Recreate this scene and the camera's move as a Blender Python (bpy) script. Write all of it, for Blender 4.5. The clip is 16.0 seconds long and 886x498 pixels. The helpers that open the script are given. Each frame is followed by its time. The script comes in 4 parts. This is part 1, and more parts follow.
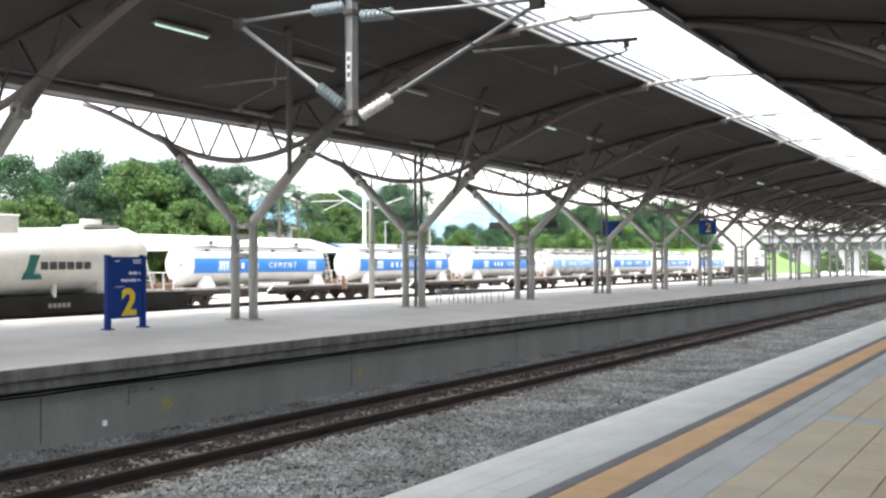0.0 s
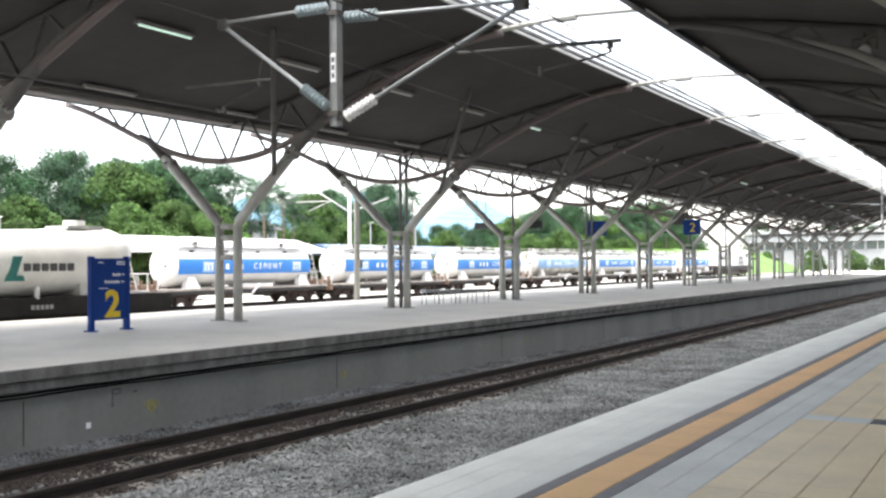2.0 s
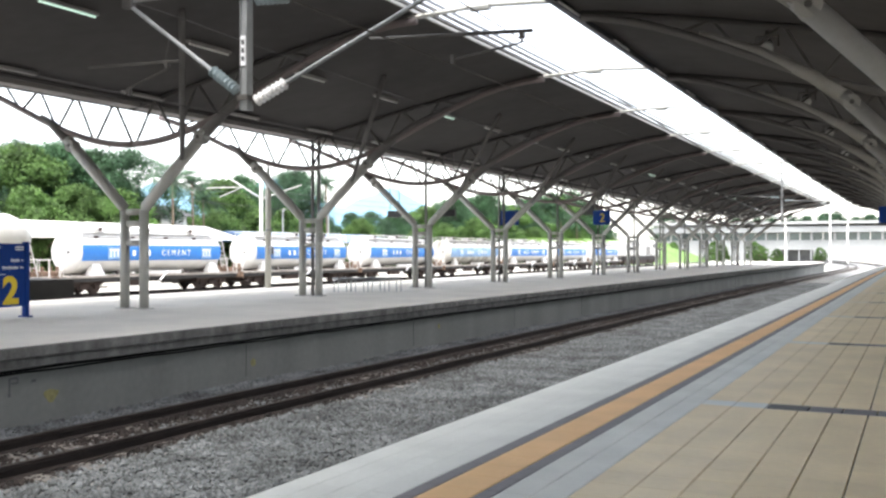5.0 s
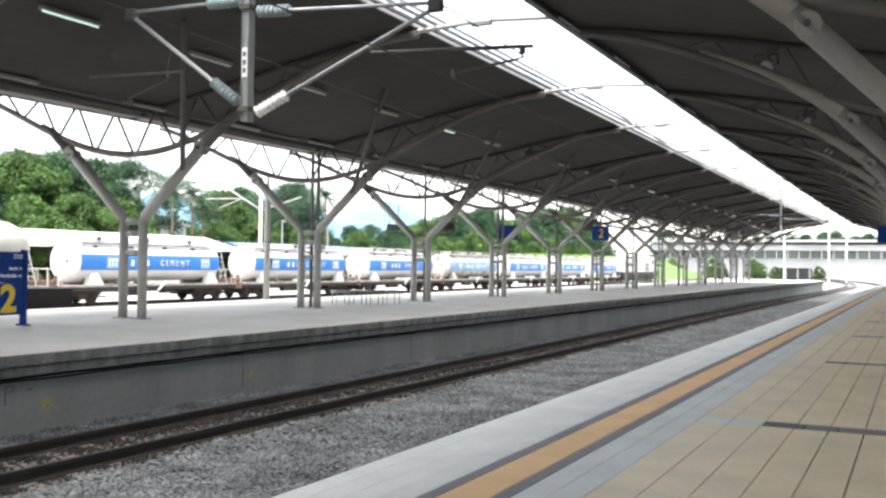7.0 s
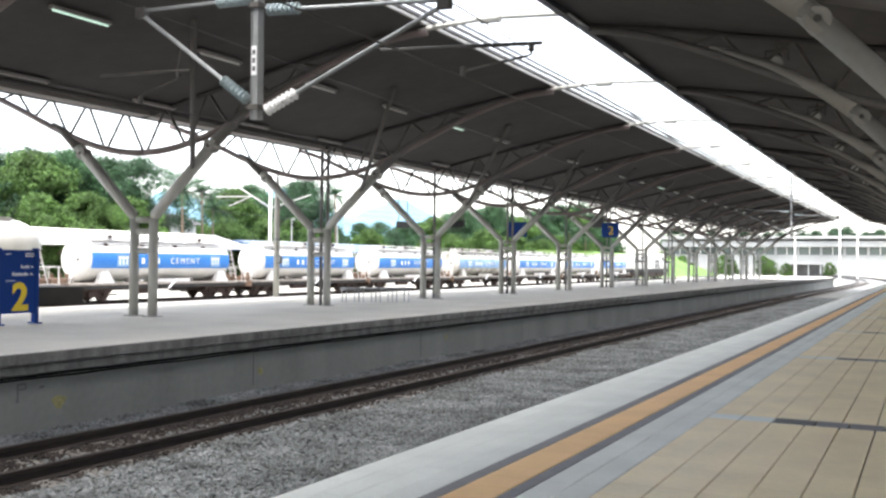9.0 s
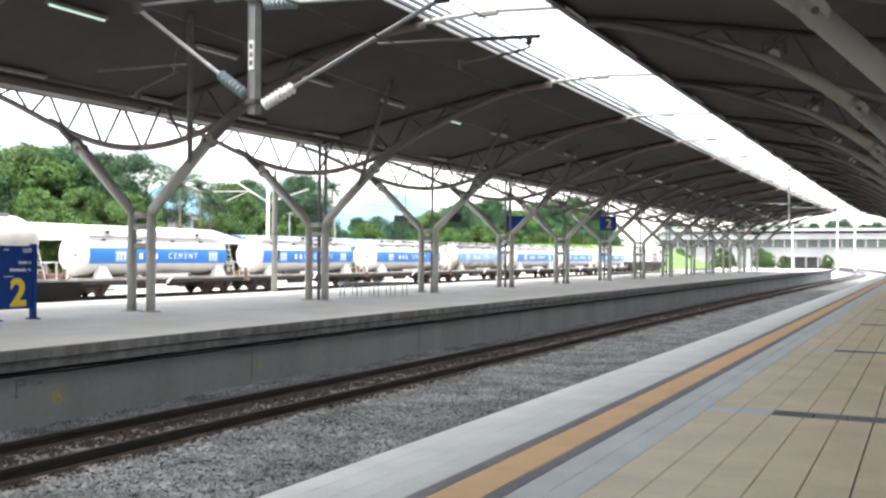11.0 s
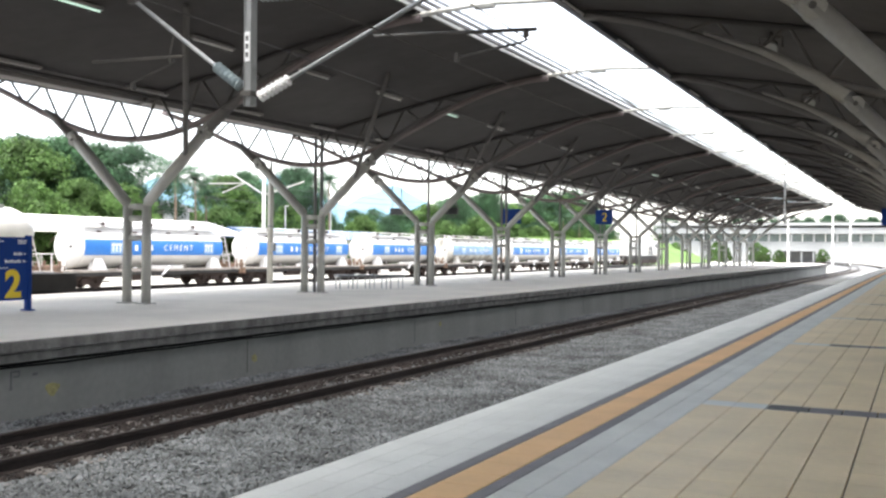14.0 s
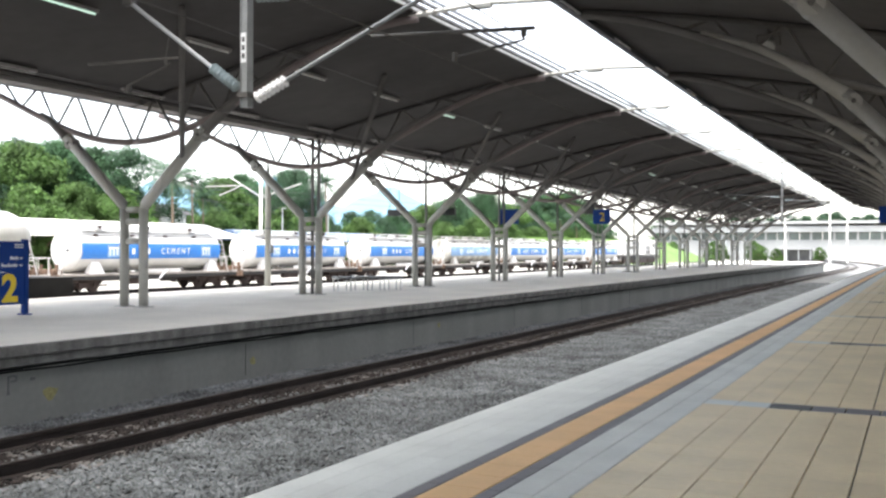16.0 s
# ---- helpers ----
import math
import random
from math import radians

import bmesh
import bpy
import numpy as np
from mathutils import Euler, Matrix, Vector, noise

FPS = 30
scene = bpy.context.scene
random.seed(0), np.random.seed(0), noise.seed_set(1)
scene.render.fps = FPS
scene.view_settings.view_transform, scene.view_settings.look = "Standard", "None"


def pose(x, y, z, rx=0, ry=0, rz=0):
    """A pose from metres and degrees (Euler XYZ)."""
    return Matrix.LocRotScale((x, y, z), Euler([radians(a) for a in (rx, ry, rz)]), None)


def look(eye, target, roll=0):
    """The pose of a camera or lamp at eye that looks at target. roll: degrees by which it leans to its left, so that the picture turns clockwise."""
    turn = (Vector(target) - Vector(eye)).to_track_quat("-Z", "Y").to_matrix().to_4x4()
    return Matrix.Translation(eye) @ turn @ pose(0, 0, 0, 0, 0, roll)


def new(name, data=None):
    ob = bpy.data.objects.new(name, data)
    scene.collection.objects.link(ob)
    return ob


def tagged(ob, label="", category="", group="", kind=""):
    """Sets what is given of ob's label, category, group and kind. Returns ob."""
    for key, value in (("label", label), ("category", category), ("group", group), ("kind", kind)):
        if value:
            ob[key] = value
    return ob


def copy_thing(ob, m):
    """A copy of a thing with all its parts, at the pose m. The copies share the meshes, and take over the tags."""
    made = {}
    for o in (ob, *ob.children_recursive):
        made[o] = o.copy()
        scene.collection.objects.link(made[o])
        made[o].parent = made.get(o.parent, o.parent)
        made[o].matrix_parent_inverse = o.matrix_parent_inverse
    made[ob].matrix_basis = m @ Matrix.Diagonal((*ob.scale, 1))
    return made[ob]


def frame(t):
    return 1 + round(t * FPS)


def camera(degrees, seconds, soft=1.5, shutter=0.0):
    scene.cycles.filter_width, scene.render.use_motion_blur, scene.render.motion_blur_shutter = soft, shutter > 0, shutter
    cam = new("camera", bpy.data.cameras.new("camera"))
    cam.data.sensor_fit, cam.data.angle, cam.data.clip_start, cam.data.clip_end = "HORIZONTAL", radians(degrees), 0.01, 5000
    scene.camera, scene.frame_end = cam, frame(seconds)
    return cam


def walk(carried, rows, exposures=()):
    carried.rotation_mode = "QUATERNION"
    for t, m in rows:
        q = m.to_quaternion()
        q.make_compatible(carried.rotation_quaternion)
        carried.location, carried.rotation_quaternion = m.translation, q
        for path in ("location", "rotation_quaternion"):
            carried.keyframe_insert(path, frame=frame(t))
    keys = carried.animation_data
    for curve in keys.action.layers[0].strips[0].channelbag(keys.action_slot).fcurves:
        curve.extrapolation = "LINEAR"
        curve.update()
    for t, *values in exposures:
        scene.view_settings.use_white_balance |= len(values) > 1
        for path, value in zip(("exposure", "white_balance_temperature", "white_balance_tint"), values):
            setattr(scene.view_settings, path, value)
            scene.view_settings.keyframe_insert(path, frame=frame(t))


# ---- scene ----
cam = camera(49.52, 16.0, 2.5)
PATH = [
    (0.0, pose(0.011, -0.068, 1.310, 90.854, 0.263, 32.363)),
    (0.5, pose(-0.003, -0.052, 1.318, 91.041, 0.292, 32.118)),
    (1.0, pose(0.028, -0.074, 1.317, 91.206, 0.394, 32.314)),
    (1.5, pose(0.015, -0.066, 1.314, 91.003, 0.575, 31.990)),
    (2.0, pose(0.019, -0.067, 1.318, 90.865, 0.409, 31.500)),
    (2.5, pose(0.018, -0.056, 1.310, 90.575, 0.584, 30.608)),
    (3.0, pose(0.023, -0.055, 1.306, 90.294, 0.398, 29.576)),
    (3.5, pose(0.012, -0.032, 1.301, 90.128, 0.441, 28.677)),
    (4.0, pose(0.025, -0.027, 1.305, 90.216, 0.294, 27.639)),
    (4.5, pose(0.030, -0.029, 1.309, 90.098, 0.317, 26.618)),
    (7.0, pose(0.048, -0.040, 1.305, 90.983, -0.719, 26.288)),
    (7.5, pose(0.047, -0.042, 1.307, 91.015, -0.655, 26.529)),
    (8.0, pose(0.046, -0.046, 1.310, 90.837, -0.476, 26.814)),
    (8.5, pose(0.050, -0.048, 1.304, 90.823, -0.577, 26.847)),
    (11.0, pose(0.044, -0.052, 1.304, 90.454, -0.337, 26.720)),
    (11.5, pose(0.048, -0.043, 1.303, 90.199, -0.254, 26.455)),
    (12.0, pose(0.051, -0.038, 1.301, 89.986, -0.312, 26.481)),
    (12.5, pose(0.049, -0.041, 1.302, 90.217, -0.419, 26.502)),
    (13.0, pose(0.046, -0.040, 1.304, 90.287, -0.577, 26.182)),
    (13.5, pose(0.046, -0.050, 1.306, 90.319, -0.447, 26.332)),
    (14.0, pose(0.039, -0.040, 1.306, 90.035, -0.558, 26.478)),
    (14.5, pose(0.055, -0.039, 1.303, 90.199, -0.443, 26.398)),
    (15.0, pose(0.034, -0.017, 1.302, 89.876, -0.464, 26.877)),
    (15.5, pose(0.039, -0.038, 1.300, 90.256, -0.248, 26.518)),
    (16.0, pose(0.000, 0.000, 1.300, 90.101, -0.115, 26.322)),
]
walk(cam, PATH)

BAY, FIRST = 7.12, 16.55           # spacing of the canopy frames and one frame's place along the track
FAR_COL, NEAR_COL = -16.07, 0.98  # centre lines of the two rows of columns
FAR_EDGE, NEAR_EDGE = -11.1, -3.18
RAIL, BED = -0.84, -1.02           # rail top and ballast surface; platforms are at 0
S0, S1 = -20.0, 103.0             # extent of the canopy along the track


def bend(s):
    """The line of the station swings gently to the right far off."""
    return max(0.0, s - 45.0) ** 2 / 8000.0 if s < 120 else 0.703 + (s - 120) * 0.01875 - (s - 120) ** 2 / 900.0


def P(u, s, z):
    return Vector((u + bend(s), s, z))


# ---- world and light ----
world = bpy.data.worlds.new("sky")
scene.world = world
world.use_nodes = True
wn = world.node_tree.nodes
sky = wn.new("ShaderNodeTexSky")
sky.sky_type, sky.sun_disc = "NISHITA", False
sky.sun_elevation, sky.sun_rotation = radians(66.6), radians(152.5)
sky.air_density, sky.dust_density, sky.ozone_density = 1.0, 3.0, 1.0
cloud = wn.new("ShaderNodeMix")  # a bright veil of cloud over the blue
cloud.data_type = "RGBA"
cloud.inputs[0].default_value = 0.65
cloud.inputs[7].default_value = (2.8, 2.7, 2.55, 1)
world.node_tree.links.new(sky.outputs[0], cloud.inputs[6])
world.node_tree.links.new(cloud.outputs[2], wn["Background"].inputs[0])
wn["Background"].inputs[1].default_value = 0.15
sun_data = bpy.data.lights.new("sun", "SUN")
sun_data.energy, sun_data.angle, sun_data.color = 1.05, radians(45), (1.0, 0.97, 0.91)
sun = new("sun", sun_data)
sun.matrix_world = look((-26, -50, 130), (0, 0, 0))
scene.view_settings.exposure = 2.75


# ---- materials ----
def material(name, base, rough=0.7, metal=0.0, vary=0.15, scale=3.0, fine=40.0, bump=0.0, tint=None, island=False, spec=0.5, per_object=0.0, streak=1.0):
    """A procedural surface: base colour with two scales of variation and a fine relief."""
    m = bpy.data.materials.new(name)
    m.use_nodes = True
    n, l = m.node_tree.nodes, m.node_tree.links
    b = n["Principled BSDF"]
    b.inputs["Roughness"].default_value, b.inputs["Metallic"].default_value = rough, metal
    b.inputs["Specular IOR Level"].default_value = spec
    co = n.new("ShaderNodeTexCoord")
    n1, n2 = n.new("ShaderNodeTexNoise"), n.new("ShaderNodeTexNoise")
    n1.inputs["Scale"].default_value, n1.inputs["Detail"].default_value = scale, 5
    n2.inputs["Scale"].default_value, n2.inputs["Detail"].default_value = fine, 3
    geo = n.new("ShaderNodeNewGeometry")
    run = n.new("ShaderNodeVectorMath")
    run.operation = "MULTIPLY"
    run.inputs[1].default_value = (1, 1, streak)
    l.new(geo.outputs["Position"], run.inputs[0])
    l.new(run.outputs[0], n1.inputs["Vector"])
    l.new(geo.outputs["Position"], n2.inputs["Vector"])
    r1 = n.new("ShaderNodeMapRange")
    r1.inputs[1].default_value, r1.inputs[2].default_value = 0.3, 0.7
    l.new(n1.outputs[0], r1.inputs[0])
    mix = n.new("ShaderNodeMix")
    mix.data_type = "RGBA"
    lo = tuple(c * (1 - vary) for c in base) if tint is None else tint
    mix.inputs[6].default_value, mix.inputs[7].default_value = (*lo, 1), (*[min(1, c * (1 + vary * 0.6)) for c in base], 1)
    l.new(r1.outputs[0], mix.inputs[0])
    hsv = n.new("ShaderNodeHueSaturation")
    l.new(mix.outputs[2], hsv.inputs["Color"])
    r2 = n.new("ShaderNodeMapRange")
    r2.inputs[3].default_value, r2.inputs[4].default_value = 1 - vary * 0.8, 1 + vary * 0.8
    src = n2.outputs[0]
    if island or per_object:
        add = n.new("ShaderNodeMath")
        add.operation = "ADD"
        l.new(n2.outputs[0], add.inputs[0])
        rnd = geo.outputs["Random Per Island"] if island else n.new("ShaderNodeObjectInfo").outputs["Random"]
        sc = n.new("ShaderNodeMath")
        sc.operation = "MULTIPLY_ADD"
        k = per_object or 1.0
        sc.inputs[1].default_value, sc.inputs[2].default_value = k, -k / 2
        l.new(rnd, sc.inputs[0])
        l.new(sc.outputs[0], add.inputs[1])
        src = add.outputs[0]
        r2.clamp = False
    l.new(src, r2.inputs[0])
    l.new(r2.outputs[0], hsv.inputs["Value"])
    l.new(hsv.outputs[0], b.inputs["Base Color"])
    if bump:
        bp = n.new("ShaderNodeBump")
        bp.inputs["Strength"].default_value, bp.inputs["Distance"].default_value = min(1, bump * 10), bump
        l.new(n2.outputs[0], bp.inputs["Height"])
        l.new(bp.outputs[0], b.inputs["Normal"])
    return m


M = {
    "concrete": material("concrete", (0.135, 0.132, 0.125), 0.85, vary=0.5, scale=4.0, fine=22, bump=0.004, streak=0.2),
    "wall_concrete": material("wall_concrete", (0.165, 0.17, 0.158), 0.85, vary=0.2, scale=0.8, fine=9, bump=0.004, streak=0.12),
    # for the unseen wall that only blocks light
    "wall_light_blocker": material("wall_light_blocker", (0.2, 0.195, 0.18), 0.85, vary=0.15, scale=0.8, fine=7, bump=0.002),
    "tank_dusty": material("tank_dusty", (0.50, 0.49, 0.45), 0.7, vary=0.3, scale=1.2, fine=5, tint=(0.2, 0.19, 0.165), streak=0.35),
    "tank_blue_faded": material("tank_blue_faded", (0.20, 0.33, 0.52), 0.6, vary=0.25, scale=0.9, fine=5),
    "bogie_rust": material("bogie_rust", (0.17, 0.11, 0.075), 0.85, vary=0.5, scale=2.5, fine=11),
    "gutter_black": material("gutter_black", (0.012, 0.015, 0.026), 0.4, vary=0.2),
    "paver_darker": material("paver_darker", (0.12, 0.12, 0.12), 0.6, vary=0.15, scale=2, fine=30, bump=0.001),
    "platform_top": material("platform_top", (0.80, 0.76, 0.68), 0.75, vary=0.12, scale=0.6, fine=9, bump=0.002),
    "ballast": material("ballast", (0.2, 0.203, 0.2), 0.95, vary=0.3, scale=2.0, fine=28, bump=0.02),
    "stone": material("stone", (0.152, 0.162, 0.166), 0.95, vary=0.5, scale=1.5, fine=30, island=True),
    "stone_stained": material("stone_stained", (0.036, 0.029, 0.026), 0.95, vary=0.5, scale=1.5, fine=30, island=True),
    "dirt": material("dirt", (0.36, 0.345, 0.31), 0.95, vary=0.3, scale=0.2, fine=4, bump=0.02),
    "grass": material("grass", (0.12, 0.21, 0.05), 0.95, vary=0.35, scale=0.3, fine=6, bump=0.05),
    "rail": material("rail", (0.02, 0.0135, 0.011), 0.8, 0.1, vary=0.35, scale=3, fine=30),
    "sleeper": material("sleeper", (0.16, 0.15, 0.14), 0.9, vary=0.3),
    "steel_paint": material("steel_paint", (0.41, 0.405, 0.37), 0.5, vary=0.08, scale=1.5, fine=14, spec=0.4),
    # the canopy steel again, with the shade under the roof put into the colour
    "steel_paint_shaded": material("steel_paint_shaded", (0.26, 0.25, 0.23), 0.55, vary=0.12, scale=1.5, fine=14, spec=0.4),
    # darkest steel copy: deep roof shade is put into this colour
    "steel_paint_roof_shade": material("steel_paint_roof_shade", (0.12, 0.113, 0.108), 0.6, vary=0.15, scale=1.5, fine=14, spec=0.3),
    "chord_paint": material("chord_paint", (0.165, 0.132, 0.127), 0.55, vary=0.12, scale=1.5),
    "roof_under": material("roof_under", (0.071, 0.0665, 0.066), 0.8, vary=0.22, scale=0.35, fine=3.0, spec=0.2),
    "roof_edge": material("roof_edge", (0.27, 0.255, 0.245), 0.6, vary=0.1),
    "galv": material("galv", (0.27, 0.28, 0.285), 0.55, 0.6, vary=0.15, scale=5),
    "dark_steel": material("dark_steel", (0.07, 0.065, 0.06), 0.6, 0.2, vary=0.3, scale=4),
    "insulator_white": material("insulator_white", (0.6, 0.6, 0.6), 0.35, vary=0.1),
    "insulator": material("insulator", (0.30, 0.36, 0.38), 0.3, vary=0.08),
    "pipe": material("pipe", (0.17, 0.165, 0.16), 0.6, vary=0.15),
    "white_paint": material("white_paint", (0.78, 0.77, 0.74), 0.45, vary=0.12, scale=0.7, fine=6),
    "tank_white": material("tank_white", (0.58, 0.57, 0.545), 0.4, vary=0.12, scale=0.9, fine=5),
    "bulk_white": material("bulk_white", (0.84, 0.83, 0.79), 0.4, vary=0.12, scale=0.9, fine=5),
    "cable": material("cable", (0.008, 0.008, 0.009), 0.9, vary=0.1, spec=0.1),
    "tank_blue": material("tank_blue", (0.022, 0.165, 0.5), 0.45, vary=0.15, scale=0.8, fine=5),
    "sign_blue": material("sign_blue", (0.003, 0.034, 0.19), 0.6, vary=0.08, scale=2, spec=0.2),
    "yellow": material("yellow", (0.72, 0.52, 0.02), 0.5, vary=0.06),
    "yellow_faded": material("yellow_faded", (0.22, 0.205, 0.085), 0.85, vary=0.35, scale=14, fine=40),
    "white_mark": material("white_mark", (0.75, 0.76, 0.78), 0.5, vary=0.05),
    "mark_green": material("mark_green", (0.02, 0.17, 0.15), 0.5, vary=0.08),
    "mark_dark": material("mark_dark", (0.08, 0.08, 0.085), 0.5, vary=0.08),
    "black": material("black", (0.02, 0.02, 0.022), 0.45, vary=0.1),
    "wagon_dark": material("wagon_dark", (0.025, 0.023, 0.022), 0.8, vary=0.35, scale=2),
    "wagon_rust": material("wagon_rust", (0.05, 0.033, 0.028), 0.85, vary=0.35, scale=2),
    "deck_grey": material("deck_grey", (0.30, 0.27, 0.24), 0.8, vary=0.4, scale=1.5, fine=8),
    "far_white": material("far_white", (0.36, 0.37, 0.37), 0.7, vary=0.15, scale=0.15, fine=1.5),
    "loco_dark": material("loco_dark", (0.15, 0.15, 0.15), 0.5, vary=0.25, scale=1),
    "loco_grey": material("loco_grey", (0.42, 0.42, 0.41), 0.5, vary=0.15, scale=1),
    "glass_dark": material("glass_dark", (0.03, 0.035, 0.04), 0.1, vary=0.1),
    "pale_glass": material("pale_glass", (0.13, 0.16, 0.155), 0.2, vary=0.3, scale=0.3),
    "paver_grey": material("paver_grey", (0.76, 0.775, 0.73), 0.6, vary=0.09, scale=2, fine=30, bump=0.001, per_object=0.35),
    "paver_dark": material("paver_dark", (0.22, 0.21, 0.225), 0.6, vary=0.12, scale=2, fine=30, bump=0.001, per_object=0.4),
    "tactile": material("tactile", (0.9, 0.58, 0.28), 0.6, vary=0.08, scale=2, fine=30, per_object=0.3),
    "tile_beige": material("tile_beige", (0.87, 0.735, 0.50), 0.45, vary=0.10, scale=1.5, fine=18, bump=0.0008, per_object=0.5),
    "grout": material("grout", (0.13, 0.12, 0.11), 0.9, vary=0.15),
    "trunk": material("trunk", (0.16, 0.12, 0.085), 0.9, vary=0.3, scale=2),
    "roof_grey": material("roof_grey", (0.12, 0.12, 0.12), 0.8, vary=0.2, scale=1),
    "roof_blue": material("roof_blue", (0.12, 0.19, 0.30), 0.5, vary=0.45, scale=0.5),
    # pale blue stands in for distance haze over the green
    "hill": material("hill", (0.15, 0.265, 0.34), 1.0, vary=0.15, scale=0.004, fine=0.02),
}


def leaf_material(name, base):
    """Thin leaves: part of the light passes through."""
    m = material(name, base, 0.65, vary=0.58, scale=0.35, fine=1.6, island=True, spec=0.25)
    n, l = m.node_tree.nodes, m.node_tree.links
    tr, mx = n.new("ShaderNodeBsdfTranslucent"), n.new("ShaderNodeMixShader")
    b = n["Principled BSDF"]
    l.new(b.inputs["Base Color"].links[0].from_socket, tr.inputs["Color"])
    mx.inputs[0].default_value = 0.32
    l.new(b.outputs[0], mx.inputs[1])
    l.new(tr.outputs[0], mx.inputs[2])
    l.new(mx.outputs[0], n["Material Output"].inputs["Surface"])
    return m


M["leaf_a"], M["leaf_b"], M["leaf_c"] = leaf_material("leaf_a", (0.058, 0.126, 0.058)), leaf_material("leaf_b", (0.09, 0.165, 0.045)), leaf_material("leaf_c", (0.052, 0.104, 0.056))
lamp_on = bpy.data.materials.new("lamp_tube")
lamp_on.use_nodes = True
lamp_on.node_tree.nodes["Principled BSDF"].inputs["Emission Color"].default_value = (0.66, 1.0, 0.8, 1)
lamp_on.node_tree.nodes["Principled BSDF"].inputs["Emission Strength"].default_value = 0.12
M["lamp_on"] = lamp_on


# ---- building helpers ----
def mesh_of(bm, name, mat):
    me = bpy.data.meshes.new(name)
    bmesh.ops.recalc_face_normals(bm, faces=bm.faces)
    bm.to_mesh(me)
    bm.free()
    me.materials.append(M[mat])
    return me


def part(name, bm, mat, parent=None, label="", smooth=False):
    me = mesh_of(bm, name, mat)
    if smooth:
        for f in me.polygons:
            f.use_smooth = True
    ob = new(name, me)
    ob.parent = parent
    if label:
        ob["label"] = label
    return ob


def thing(name, label, category, at=(0, 0, 0), group="", turn=0.0):
    e = new(name)
    e.empty_display_size = 0.3
    e.matrix_world = pose(*at, 0, 0, turn)
    return tagged(e, label, category, group)


def structure(name, bm, mat, label="", smooth=False):
    return tagged(part(name, bm, mat, None, label, smooth), kind="structure")


def box(bm, x0, x1, y0, y1, z0, z1, bevel=0.0):
    r = bmesh.ops.create_cube(bm, size=1, matrix=Matrix.Translation(((x0 + x1) / 2, (y0 + y1) / 2, (z0 + z1) / 2)) @ Matrix.Diagonal((abs(x1 - x0), abs(y1 - y0), abs(z1 - z0), 1)))
    if bevel:
        es = list({e for v in r["verts"] for e in v.link_edges})
        bmesh.ops.bevel(bm, geom=es, offset=bevel, segments=2, affect="EDGES", profile=0.5)
    return bm


def boxed(x0, x1, y0, y1, z0, z1, bevel=0.0):
    return box(bmesh.new(), x0, x1, y0, y1, z0, z1, bevel)


def tube(bm, pts, r, n=8, cap=True):
    """A round bar along pts; r one radius or one for each point."""
    pts = [Vector(p) for p in pts]
    rs = r if isinstance(r, (list, tuple)) else [r] * len(pts)
    rings = []
    for i, p in enumerate(pts):
        d = (pts[min(i + 1, len(pts) - 1)] - pts[max(i - 1, 0)]).normalized()
        a = d.cross(Vector((0, 0, 1)) if abs(d.z) < 0.95 else Vector((0, 1, 0))).normalized()
        b = d.cross(a)
        rings.append([bm.verts.new(p + rs[i] * (math.cos(2 * math.pi * k / n) * a + math.sin(2 * math.pi * k / n) * b)) for k in range(n)])
    for r0, r1 in zip(rings, rings[1:]):
        for k in range(n):
            bm.faces.new((r0[k], r0[(k + 1) % n], r1[(k + 1) % n], r1[k]))
    if cap:
        bm.faces.new(rings[0]), bm.faces.new(rings[-1][::-1])
    return bm


def tubed(pts, r, n=8):
    return tube(bmesh.new(), pts, r, n)


def strip(profile, stations, closed=True, straight=False):
    """A solid swept along the station: profile of (u, z), one ring for each s."""
    bm = bmesh.new()
    rings = [[bm.verts.new((u, s, z) if straight else P(u, s, z)) for u, z in profile] for s in stations]
    n = len(profile)
    for a, b in zip(rings, rings[1:]):
        for k in range(n if closed else n - 1):
            bm.faces.new((a[k], a[(k + 1) % n], b[(k + 1) % n], b[k]))
    if closed:
        bm.faces.new(rings[0]), bm.faces.new(rings[-1][::-1])
    return bm


def stations(a, b, step=6.0):
    n = max(1, round((b - a) / step))
    return [a + (b - a) * i / n for i in range(n + 1)]


def lettering(text, size, mat, parent, m, depth=0.004, name="lettering", bold=0.0):
    cu = bpy.data.curves.new(name, "FONT")
    cu.body, cu.size, cu.align_x, cu.align_y, cu.extrude = text, size, "CENTER", "CENTER", depth
    cu.offset = bold
    tmp = new(name, cu)
    bpy.context.view_layer.update()
    me = bpy.data.meshes.new_from_object(tmp.evaluated_get(bpy.context.evaluated_depsgraph_get()))
    bpy.data.objects.remove(tmp)
    me.materials.clear()
    me.materials.append(M[mat])
    ob = new(name, me)
    ob.parent, ob.matrix_local = parent, m
    return ob


# ---- ground, track bed, platforms ----
gb = bmesh.new()
grid = [-2500, -900, -300, -120, -60, -30, -10, 20, 60, 120, 300, 900, 2500]
gv = [[gb.verts.new((x, y, -1.16)) for x in grid] for y in grid]
for j in range(len(grid) - 1):
    for i in range(len(grid) - 1):
        gb.faces.new((gv[j][i], gv[j][i + 1], gv[j + 1][i + 1], gv[j + 1][i]))
structure("ground", gb, "dirt", "pale sunlit earth and gravel reaching to the horizon")
structure("ground_trackbed", strip([(FAR_EDGE + 0.004, BED - 0.13), (FAR_EDGE + 0.5, BED - 0.12), (-9.7, BED), (NEAR_EDGE + 0.7, BED), (NEAR_EDGE + 0.7, BED - 0.2), (FAR_EDGE + 0.004, BED - 0.2)], stations(-30, 262, 5)), "ballast", "grey crushed stone track bed between the platforms")
